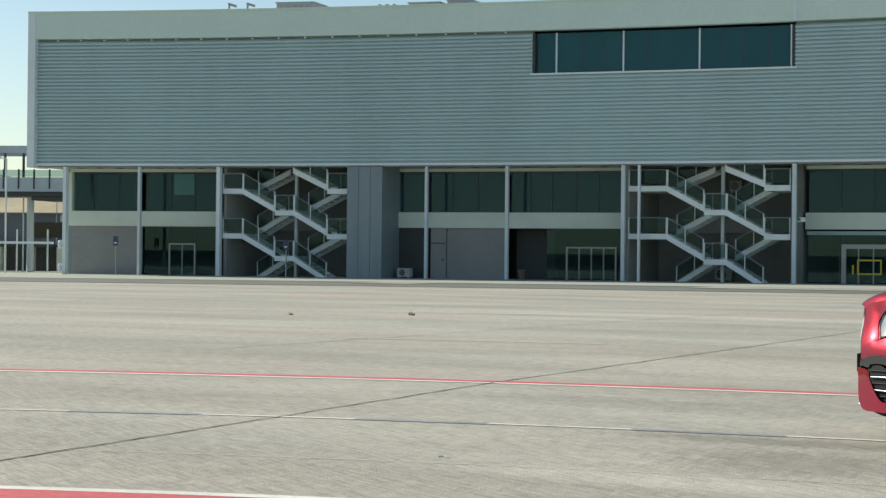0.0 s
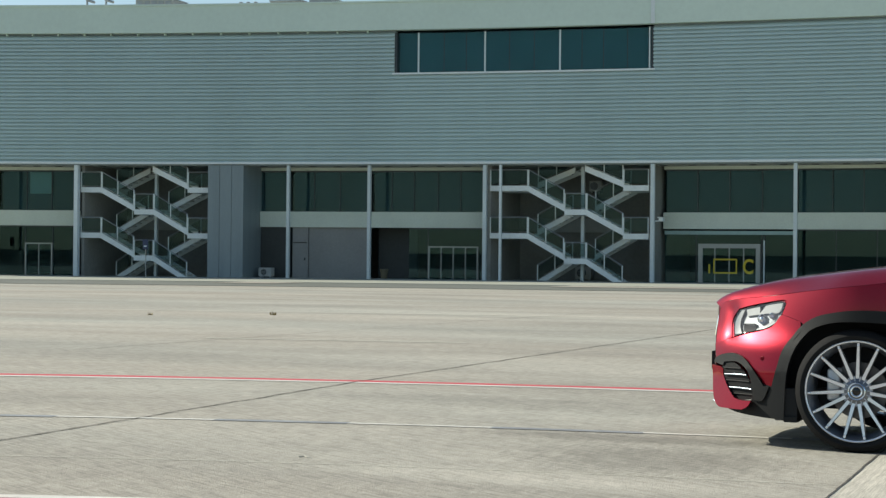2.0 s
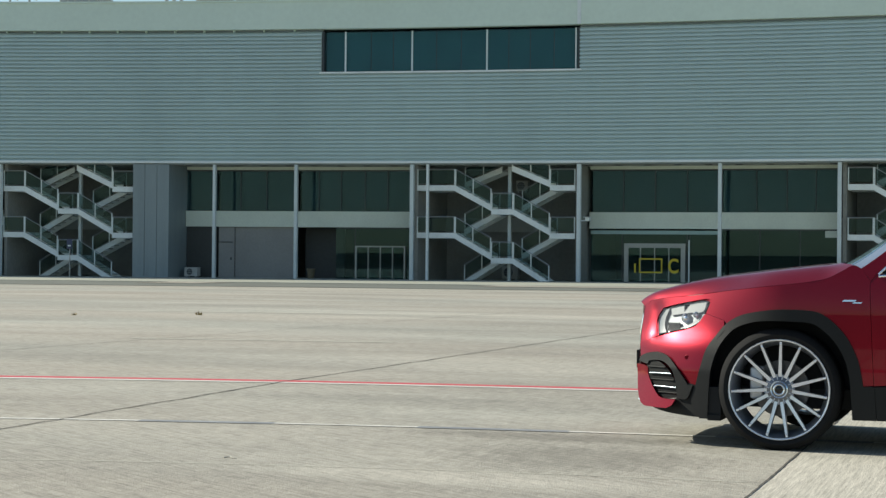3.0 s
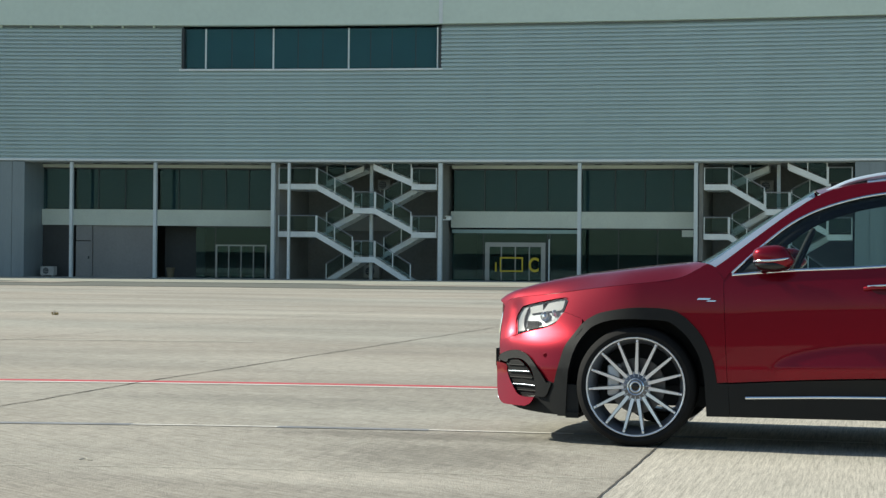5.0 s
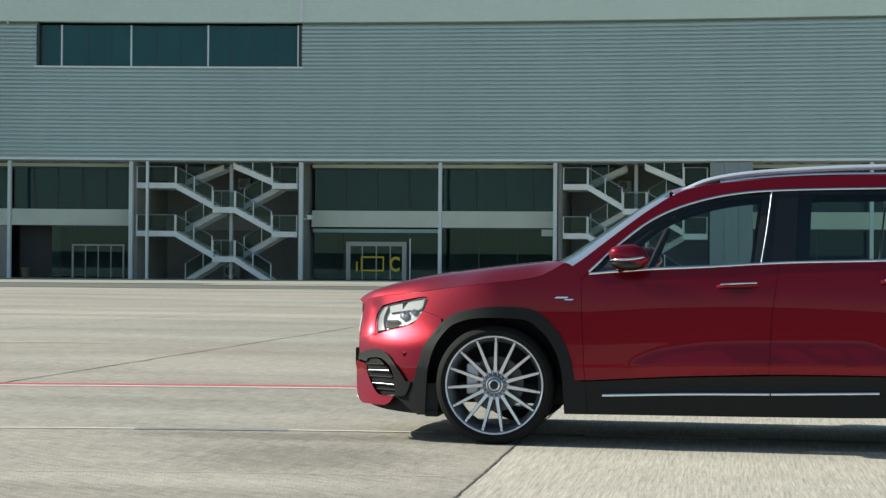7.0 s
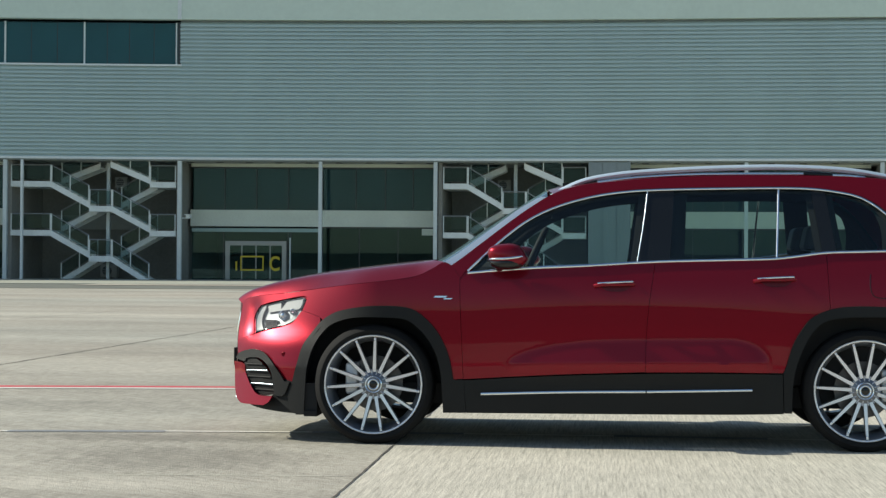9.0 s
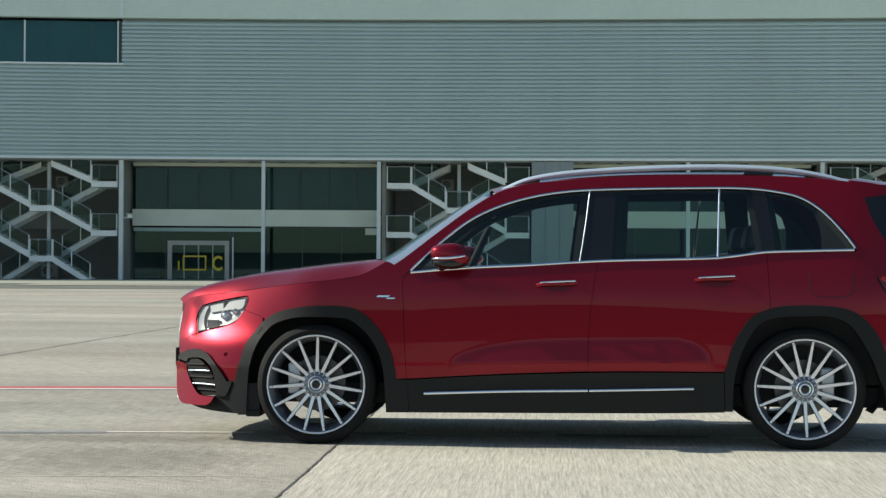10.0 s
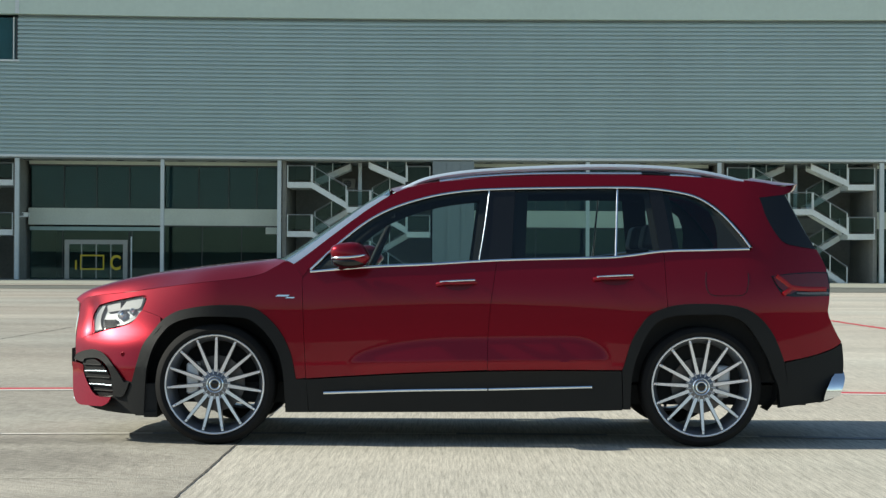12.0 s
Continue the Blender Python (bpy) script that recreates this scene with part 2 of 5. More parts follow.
    hr.inputs["From Min"].default_value, hr.inputs["From Max"].default_value = 0.38, 0.62
    l.new(hue.outputs["Fac"], hr.inputs["Value"])
    l.new(hr.outputs[0], tint.inputs["Factor"])
    l.new(old, wash.inputs["A"])
    l.new(tint.outputs["Result"], wash.inputs["B"])
    old = wash.outputs["Result"]
    hs = n.new("ShaderNodeHueSaturation")
    l.new(old, hs.inputs["Color"])
    l.new(mul.outputs[0], hs.inputs["Value"])
    l.new(hs.outputs[0], b.inputs["Base Color"])
    return m


M["concrete"] = concrete()
M["asphalt"] = material("old_asphalt", (0.15, 0.16, 0.14), 0.9, 0.0, 0.12, 0.4, 30.0, bump=0.2)
M["reflected_ground"] = material("dark_reflected_ground", (0.055, 0.056, 0.054), 0.9, 0.0, 0.12, 0.4, 30.0, bump=0.2)
M["red_paint"] = material("worn_red_paint", (0.52, 0.07, 0.085), 0.8, 0.0, 0.15, 1.5, 25.0, second=(0.46, 0.14, 0.13), patch=0.4)
M["white_paint"] = material("worn_white_paint", (0.66, 0.65, 0.60), 0.8, 0.0, 0.12, 1.5, 25.0, second=(0.5, 0.48, 0.43), patch=0.4)
M["sealant"] = material("grey_joint_sealant", (0.28, 0.295, 0.305), 0.8, 0.0, 0.15, 2.0, 25.0)
M["joint"] = material("dark_joint_gap", (0.10, 0.093, 0.08), 0.9, 0.0, 0.15, 4.0, 25.0)
M["pale"] = material("faded_pale_mark", (0.50, 0.48, 0.42), 0.9, 0.0, 0.12, 1.0, 20.0, second=(0.43, 0.41, 0.345), patch=0.5)
M["tan"] = material("dry_grass_hill", (0.36, 0.31, 0.20), 0.95, 0.0, 0.15, 0.05, 0.6)


def sheet():
    """One sheet of ground out to the horizon."""
    bm = B()
    xs = (-3000, -400, -150, -60, 0, 60, 150, 400, 3000)
    ys = (-3000, -300, -40, 14, 40, 80, 120, 400, 3000)
    grid = [[bm.verts.new((x, y, ground_height(y))) for x in xs] for y in ys]
    for a, b in zip(grid, grid[1:]):
        for i in range(len(xs) - 1):
            bm.faces.new((a[i], a[i + 1], b[i + 1], b[i]))
    return bm


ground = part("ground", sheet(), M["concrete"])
tagged(ground, "wide pale brushed concrete apron with stains", "ground", kind="structure")


def stripe(name, x0, x1, y, width, mat, label, category, lift=0.004, tilt=0.0, parent=None):
    bm = B()
    n = max(2, int((x1 - x0) / 0.8))
    prev = None
    for i in range(n + 1):
        x = x0 + (x1 - x0) * i / n
        yy = y + tilt * (x - x0)
        row = []
        for o in (-0.5, 0.5):
            px, py = line_warp(x, yy + o * width)
            row.append(bm.verts.new((px, py, ground_height(py) + lift)))
        if prev:
            bm.faces.new((prev[0], row[0], row[1], prev[1]))
        prev = row
    ob = part(name, bm, mat, parent)
    return tagged(ob, label, category, kind="structure")


def seam(name, y0, y1, x, width, mat, label, drift=0.0, wander=0.0, lift=0.004):
    bm = B()
    n = max(2, int((y1 - y0) / 0.06))
    prev = None
    for i in range(n + 1):
        y = y0 + (y1 - y0) * i / n
        xx = x + drift * (y - y0) + wander * (noise.noise((y * 1.7, x, 0)) + 0.5 * noise.noise((y * 6.1, x, 3)) + 0.35 * noise.noise((y * 19.0, x, 5)))
        w = width * (0.6 + 1.0 * abs(noise.noise((y * 2.3, x, 7))) + 0.9 * abs(noise.noise((y * 14.0, x, 9))))
        row = []
        for o in (-0.5, 0.5):
            row.append(bm.verts.new((xx + o * w, y, ground_height(y) + lift)))
        if prev:
            bm.faces.new((prev[0], row[0], row[1], prev[1]))
        prev = row
    return tagged(part(name, bm, mat), label, "paving joint", kind="structure")


stripe("red_line", -16, 12, 13.76, 0.17, M["red_paint"], "faded thin red line painted on the apron", "line marking")
stripe("white_line", -16, 12, 13.61, 0.11, M["white_paint"], "thin white edge beside the red line", "line marking")
stripe("white_edge_line", -9, 3.0, 6.86, 0.09, M["white_paint"], "white edge of the broad red stripe", "line marking")
stripe("red_stripe", -9, 3.0, 6.655, 0.31, M["red_paint"], "broad red stripe painted on the apron", "line marking")
JOINTS = [-11.4, -10.4, -8.47, -7.22, -5.89, -4.84, -3.8, -2.77, -1.83, -0.88, 0.05, 0.98, 1.92, 2.87, 3.84, 4.83, 5.86, 6.94]
for k, (xa, xb) in enumerate(zip(JOINTS, JOINTS[1:])):
    stripe("joint_strip", xa, xb, 10.26, 0.055 if k % 2 else 0.105, M["white_paint"] if k % 2 else M["sealant"],
           "joint filled with " + ("pale grout" if k % 2 else "grey sealant"), "paving joint")
seam("slab_joint", 4.5, 13.4, -6.045, 0.020, M["joint"], "dark open joint between concrete slabs", -0.0205, 0.02)
seam("slab_joint", 13.4, 45, -6.228, 0.020, M["joint"], "dark open joint between concrete slabs", 0.014, 0.02)
seam("slab_joint", 16, 48, -11.25, 0.016, M["joint"], "dark open joint between concrete slabs", 0.05, 0.03)
seam("slab_joint", 4.5, 16, -1.25, 0.011, M["joint"], "dark open joint between concrete slabs", 0.0, 0.011)

# asphalt lane and pale ramps along the terminal
YB, BASE = 85.36, -0.11


def strip_bm(x0, x1, y0, y1, lift):
    bm = B()
    n = max(1, int((x1 - x0) / 4))
    prev = None
    for i in range(n + 1):
        x = x0 + (x1 - x0) * i / n
        row = []
        for y in (y0, y1):
            px, py, _ = warp(x, y, 0)
            row.append(bm.verts.new((px, py, ground_height(py) + lift)))
        if prev:
            bm.faces.new((prev[0], row[0], row[1], prev[1]))
        prev = row
    return bm


stripe("hairline_line", -9, -1.3, 8.22, 0.010, M["pale"], "thin pale hairline drawn across the slab", "line marking")
stripe("faded_line", -22, -9, 31.5, 0.30, M["pale"], "faded pale strip across the apron", "line marking")
stripe("faded_line", -12, -8, 20.6, 0.12, M["pale"], "faded pale strip across the apron", "line marking")
seam("red_cross_line", 13.9, 36, 7.45, 0.15, M["red_paint"], "faded red line running towards the terminal", -0.012, 0.0)
tagged(part("asphalt_lane", strip_bm(-84, 30, 61.0, 71.6, 0.012), M["asphalt"]), "dark worn asphalt lane before the terminal", "road", kind="structure")
# unseen dark ground added behind the camera, to darken the car's lower side
bm = B()
box(bm, -160, 160, -58, 4.0, -0.012, -0.008, 8)
tagged(part("reflected_ground", bm, M["reflected_ground"]), "dark unseen ground added behind the camera for reflections", "road", kind="structure")
for x0, x1 in ((-39.4, -36.0), (-22.5, -10.0)):
    tagged(part("ramp_pad", strip_bm(x0, x1, 67.5, 71.5, 0.03), M["concrete"]), "pale concrete crossing over the asphalt lane", "pavement", kind="structure")

# ---- the terminal ----
terminal = thing("terminal_building", "long grey ribbed-metal airport terminal with open stair bays", "building")
X0, X1 = -74.3, 34.0
REC = YB + 2.2          # plane of the recessed shopfronts
TOP, SOFFIT, ROOF = 13.70, 6.30, 15.36


def tpart(name, bm, mat, label="", parent=None):
    return part(name, bm, M[mat] if isinstance(mat, str) else mat, parent or terminal, label, bent=True)


def bpart(name, x0, x1, y0, y1, z0, z1, mat, label="", parent=None, step=3.0):
    return tpart(name, box(B(), x0, x1, y0, y1, z0, z1, step), mat, label, parent)


def ribbed(x0, x1, z0, z1, pitch=0.213):
    """A sheet of horizontal trapezoid ribs."""
    prof = []
    n = round((z1 - z0) / pitch)
    p = (z1 - z0) / n
    for i in range(n):
        z = z0 + i * p
        prof += [(0.0, z), (0.0, z + 0.50 * p), (0.125, z + 0.55 * p), (0.125, z + 0.97 * p)]
    prof.append((0.0, z1))
    bm = B()
    nx = max(1, math.ceil((x1 - x0) / 3))
    cols = [[bm.verts.new((x0 + (x1 - x0) * i / nx, YB + d, z)) for d, z in prof] for i in range(nx + 1)]
    for a, b in zip(cols, cols[1:]):
        for j in range(len(prof) - 1):
            bm.faces.new((a[j], b[j], b[j + 1], a[j + 1]))
    return bm


# cladding in panels, leaving the strip window open
WX0, WX1, WZ0, WZ1 = -37.65, -22.55, 11.45, 13.70
edges = [-73.7, -67.8, -61.8, -55.8, -49.8, -43.8, WX0]
for a, b in zip(edges, edges[1:]):
    tpart("cladding_panel", ribbed(a, b, SOFFIT + 0.12, TOP), "cladding")
for a, b in zip((WX0, -30.1), (-30.1, WX1)):
    tpart("cladding_panel", ribbed(a, b, SOFFIT + 0.12, WZ0 - 0.1), "cladding")
edges = [WX1, -16.6, -10.6, -4.6, 1.4, 7.4, 13.4, 19.4, 25.4, X1]
for a, b in zip(edges, edges[1:]):
    tpart("cladding_panel", ribbed(a, b, SOFFIT + 0.12, TOP), "cladding")
bpart("cladding_backing", X0 + 0.7, WX0, YB + 0.14, YB + 0.35, SOFFIT, TOP + 0.13, "panel")
bpart("cladding_backing", WX1, X1, YB + 0.14, YB + 0.35, SOFFIT, TOP + 0.13, "panel")
bpart("cladding_backing", WX0, WX1, YB + 0.14, YB + 0.35, SOFFIT, WZ0 - 0.1, "panel")
bpart("bottom_trim", X0, X1, YB - 0.05, YB + 0.2, SOFFIT + 0.07, SOFFIT + 0.19, "white_frame")
bpart("end_frame", X0, X0 + 0.6, YB - 0.25, YB + 1.2, SOFFIT - 0.06, ROOF, "white_frame")
for a, b in zip((X0 + 0.6, -22.5), (-22.54, X1)):
    bpart("parapet", a, b, YB - 0.22, YB + 0.3, TOP + 0.13, ROOF, "parapet")
bpart("parapet_joint_cover", -22.62, -22.42, YB - 0.26, YB - 0.22, TOP + 0.13, ROOF, "white_frame")
for k in range(18):
    x = -72.0 + 1.92 * k
    bpart("gap_bracket", x, x + 0.06, YB - 0.08, YB + 0.12, TOP + 0.003, TOP + 0.127, "parapet", step=0)
bpart("coping", X0, X1, YB - 0.28, YB + 0.35, ROOF, ROOF + 0.1, "parapet")
bpart("roof", X0, X1, YB + 0.35, YB + 30, ROOF - 0.6, ROOF - 0.3, "soffit")
bpart("end_wall", -73.0, -72.6, REC + 0.1, YB + 30, -0.2, ROOF - 0.6, "panel")
bpart("rear_wall", X0, X1, YB + 30, YB + 30.3, -0.2, ROOF - 0.6, "panel")
bpart("far_end_wall", X1 - 0.3, X1, YB + 0.4, YB + 30, -0.2, ROOF - 0.6, "panel")
bpart("soffit", X0 + 0.1, X1 - 0.4, YB + 0.2, YB + 29.8, SOFFIT, SOFFIT + 0.15, "soffit")
for k in range(60):
    x = -71.0 + 1.62 * k
    bpart("downlight", x, x + 0.35, YB + 0.9, YB + 1.25, SOFFIT - 0.03, SOFFIT - 0.002, "mullion")

# strip window high in the cladding
sw = bpart("strip_window_back", WX0, WX1, YB + 0.5, YB + 0.6, WZ0, WZ1, "strip_blind")
for z0, z1 in ((WZ0 - 0.1, WZ0), ):
    bpart("window_sill", WX0 - 0.1, WX1 + 0.1, YB - 0.06, YB + 0.3, z0, z1, "white_frame", parent=sw)
xs = (-37.45, -36.22, -32.2, -27.82, -22.78)
for a, b in zip(xs, xs[1:]):
    p = bpart("window_pane", a, b, YB + 0.20, YB + 0.22, WZ0, WZ1, "window", parent=sw)
    p.visible_shadow = False
for x in xs[1:]:
    bpart("mullion", x - 0.035, x + 0.035, YB + 0.10, YB + 0.2, WZ0, WZ1, "white_frame", parent=sw)
for x in (-34.68, -33.34, -30.77, -29.33, -26.58, -25.36, -24.02):
    bpart("mullion", x - 0.02, x + 0.02, YB + 0.18, YB + 0.2, WZ0, WZ1, "mullion", parent=sw)
bpart("jamb", WX0, WX0 + 0.14, YB + 0.07, YB + 0.5, WZ0, WZ1, "mullion", parent=sw)
bpart("jamb", WX1 - 0.12, WX1, YB + 0.07, YB + 0.5, WZ0, WZ1, "mullion", parent=sw)

# columns on the front line
for x, w in ((-71.33, 0.42), (-65.25, 0.3), (-59.1, 0.42), (-44.4, 0.26), (-39.2, 0.28), (-32.13, 0.32), (-22.55, 0.32), (-14.97, 0.28), (-8.87, 0.3),
             (7.2, 0.28), (14.05, 0.3), (22.5, 0.32), (29.5, 0.3)):
    w = 0.66 * w
    bpart("column", x - w / 2, x + w / 2, YB + 0.05, YB + 0.05 + w, -0.15, SOFFIT, "column" if w < 0.27 else "white_frame")
bpart("pole", -31.21, -31.09, YB - 0.1, YB + 0.08, -0.15, SOFFIT, "white_frame")

# panelled piers beside the stair bays
for x0, x1 in ((-49.74, -47.32), (-0.9, 1.3)):
    pier = bpart("pier", x0 + 0.02, x1 - 0.02, YB + 0.06, REC + 1.5, -0.15, SOFFIT, "panel")
    n = 3
    for i in range(n):
        a = x0 + (x1 - x0) * i / n
        bpart("pier_panel", a + 0.015, a + (x1 - x0) / n - 0.015, YB + 0.02, YB + 0.055, -0.12, SOFFIT, "panel", parent=pier)

# walkway kerb, floor and dividing walls behind
bpart("walkway", X0 - 6, X1, YB - 13.8, YB + 8, -0.30, -0.06, "kerb", "pale walkway kerb along the shopfronts", step=4)
bpart("upper_floor", X0 + 0.6, -59.4, REC + 0.3, YB + 12, 3.1, 3.5, "soffit")
bpart("upper_floor", -47.3, -32.3, REC + 0.3, YB + 12, 3.1, 3.5, "soffit")
bpart("upper_floor", -22.4, -9.0, REC + 0.3, YB + 12, 3.1, 3.5, "soffit")
bpart("upper_floor", 1.3, 14.0, REC + 0.3, YB + 12, 3.1, 3.5, "soffit")
bpart("inner_back_wall", X0 + 0.6, X1 - 0.4, YB + 9, YB + 9.2, -0.2, SOFFIT, "dark_wall")
for x in (-58.85, -32.0, -22.72, -8.65, 14.25, 22.25):
    bpart("bay_side_wall", x - 0.1, x + 0.1, YB + 0.5, YB + 9, -0.2, SOFFIT, "brown_wall")


def glazing(x0, x1, z0, z1, cuts, mat, frame_mat="mullion", y=REC, bar=0.05):
    """A glazed front: panes between mullions, in a frame."""
    f = bpart("glazed_front", x0, x1, y + 0.02, y + 0.12, z1 - 0.08, z1, frame_mat)
    xs = [x0, *cuts, x1]
    for a, b in zip(xs, xs[1:]):
        p = bpart("window_pane", a, b, y + 0.06, y + 0.075, z0, z1 - 0.08, mat, parent=f)
        p.visible_shadow = False
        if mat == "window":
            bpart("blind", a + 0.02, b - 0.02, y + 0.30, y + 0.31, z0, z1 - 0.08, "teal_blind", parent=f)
    for x in cuts:
        bpart("mullion", x - bar / 2, x + bar / 2, y, y + 0.06, z0, z1 - 0.08, frame_mat, parent=f)
    return f


BAND0, BAND1 = 2.86, 3.76
UP0, UP1 = BAND1, 6.12


def band(x0, x1):
    bpart("spandrel_band", x0, x1, REC - 0.15, REC + 0.3, BAND0, BAND1, "cream")
    bpart("head_trim", x0, x1, REC - 0.05, REC + 0.25, UP1, SOFFIT, "cream")


def shutter(x0, x1, z0, z1):
    sh = bpart("roller_shutter", x0, x1, REC + 0.06, REC + 0.1, z0, z1, "shutter", "closed grey roller shutter")
    n = round((z1 - z0) / 0.15)
    p = (z1 - z0) / n
    for i in range(n):
        bpart("slat", x0 + 0.03, x1 - 0.03, REC + 0.040 + 0.003 * (i % 2), REC + 0.058, z0 + i * p, z0 + (i + 0.985) * p, "shutter", parent=sh, step=0)


def leaf_door(x0, x1, n, height, y=REC - 0.02, mat="door_frame", edge=0.045, head=0.08):
    """A framed glass door set of n leaves."""
    d = bpart("glass_door", x0, x1, y - 0.08, y + 0.04, height - head, height, mat, "glazed entrance door in a grey metal frame", step=0)
    for x in (x0, x1):
        bpart("door_post", x - edge, x + edge, y - 0.083, y + 0.043, -0.06, height, mat, parent=d, step=0)
    w = (x1 - x0) / n
    for i in range(n):
        a = x0 + i * w
        if i:
            bpart("stile", a - 0.025, a + 0.025, y - 0.06, y + 0.03, -0.05, height - head - 0.003, mat, parent=d, step=0)
        q = bpart("pane", a + 0.04, a + w - 0.04, y - 0.02, y - 0.01, 0.0, height - head - 0.003, "shop", parent=d, step=0)
        q.visible_shadow = False
    return d


# bay by bay
band(-72.6, -66.8)
glazing(-72.35, -67.05, UP0, UP1, (-70.6, -68.5), "window")
bpart("reveal_wall", -72.9, -72.4, REC - 0.1, REC + 0.3, UP0, UP1, "cream")
shutter(-72.55, -66.6, -0.06, BAND0)
band(-66.6, -60.4)
glazing(-66.35, -60.8, UP0, UP1, (-64.3, -62.4), "window")
glazing(-66.4, -60.8, -0.06, BAND0, (-64.4, -62.3), "shop")
leaf_door(-64.3, -62.3, 2, 1.85)
bpart("blind", -64.2, -62.5, REC + 0.2, REC + 0.22, 4.75, UP1 - 0.1, "blind")

band(-47.3, -45.4)
glazing(-47.3, -45.4, UP0, UP1, (), "window")
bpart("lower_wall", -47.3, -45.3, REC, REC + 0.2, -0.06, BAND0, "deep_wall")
band(-45.3, -40.2)
glazing(-45.2, -40.3, UP0, UP1, (-43.75, -42.05), "window")
bpart("service_door", -45.15, -44.2, REC - 0.02, REC + 0.05, -0.06, 1.95, "shutter", "grey painted steel service door")
bpart("door_overpanel", -45.15, -44.2, REC - 0.01, REC + 0.05, 2.0, BAND0, "shutter")
bpart("door_handle", -44.36, -44.28, REC - 0.06, REC - 0.025, 0.95, 1.1, "mullion")
bpart("door_post", -44.19, -44.11, REC - 0.03, REC + 0.05, -0.06, BAND0, "shutter")
shutter(-44.1, -40.2, -0.06, BAND0)
band(-40.1, -32.9)
glazing(-39.9, -32.9, UP0, UP1, (-38.7, -37.3, -35.8, -34.4), "window")
glazing(-37.6, -32.9, -0.06, BAND0, (-36.4,), "shop")
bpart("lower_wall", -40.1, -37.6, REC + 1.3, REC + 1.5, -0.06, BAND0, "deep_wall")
leaf_door(-36.3, -33.3, 4, 1.82)

band(-22.45, -15.4)
bpart("inner_panel", -21.5, -20.65, REC + 0.4, REC + 0.5, UP0, UP1, "brown_wall")
glazing(-22.4, -15.4, UP0, UP1, (-20.6, -18.85, -17.1), "window")
glazing(-22.4, -15.4, -0.06, BAND0 - 0.12, (-20.65, -17.1, -16.95), "shop")
bpart("head_bar", -22.4, -15.4, REC - 0.05, REC + 0.1, BAND0 - 0.30, BAND0 - 0.1, "blind")
leaf_door(-20.4, -17.28, 4, 2.06, edge=0.12, head=0.24)
bpart("glazing_post", -16.99, -16.93, REC - 0.12, REC - 0.03, -0.06, 2.25, "white_frame")
band(-15.3, -9.1)
glazing(-15.2, -9.1, UP0, UP1, (-13.4, -11.8, -10.3), "window")
glazing(-15.2, -9.1, -0.06, BAND0, (-13.2, -11.1), "shop")
bpart("wall_sign", -9.8, -9.2, REC - 0.1, REC - 0.03, 2.42, 2.78, "cream")

band(1.3, 13.8)
glazing(1.3, 13.8, UP0, UP1, (3.0, 4.6, 6.2, 7.2, 8.9, 10.5, 12.2), "window")
glazing(1.3, 13.8, -0.06, BAND0, (3.0, 4.6, 7.2, 9.5, 12.0), "shop")
band(22.7, 33.5)
glazing(22.7, 33.5, UP0, UP1, (25.0, 27.2, 29.5, 31.5), "window")
glazing(22.7, 33.5, -0.06, BAND0, (25.0, 29.5), "shop")


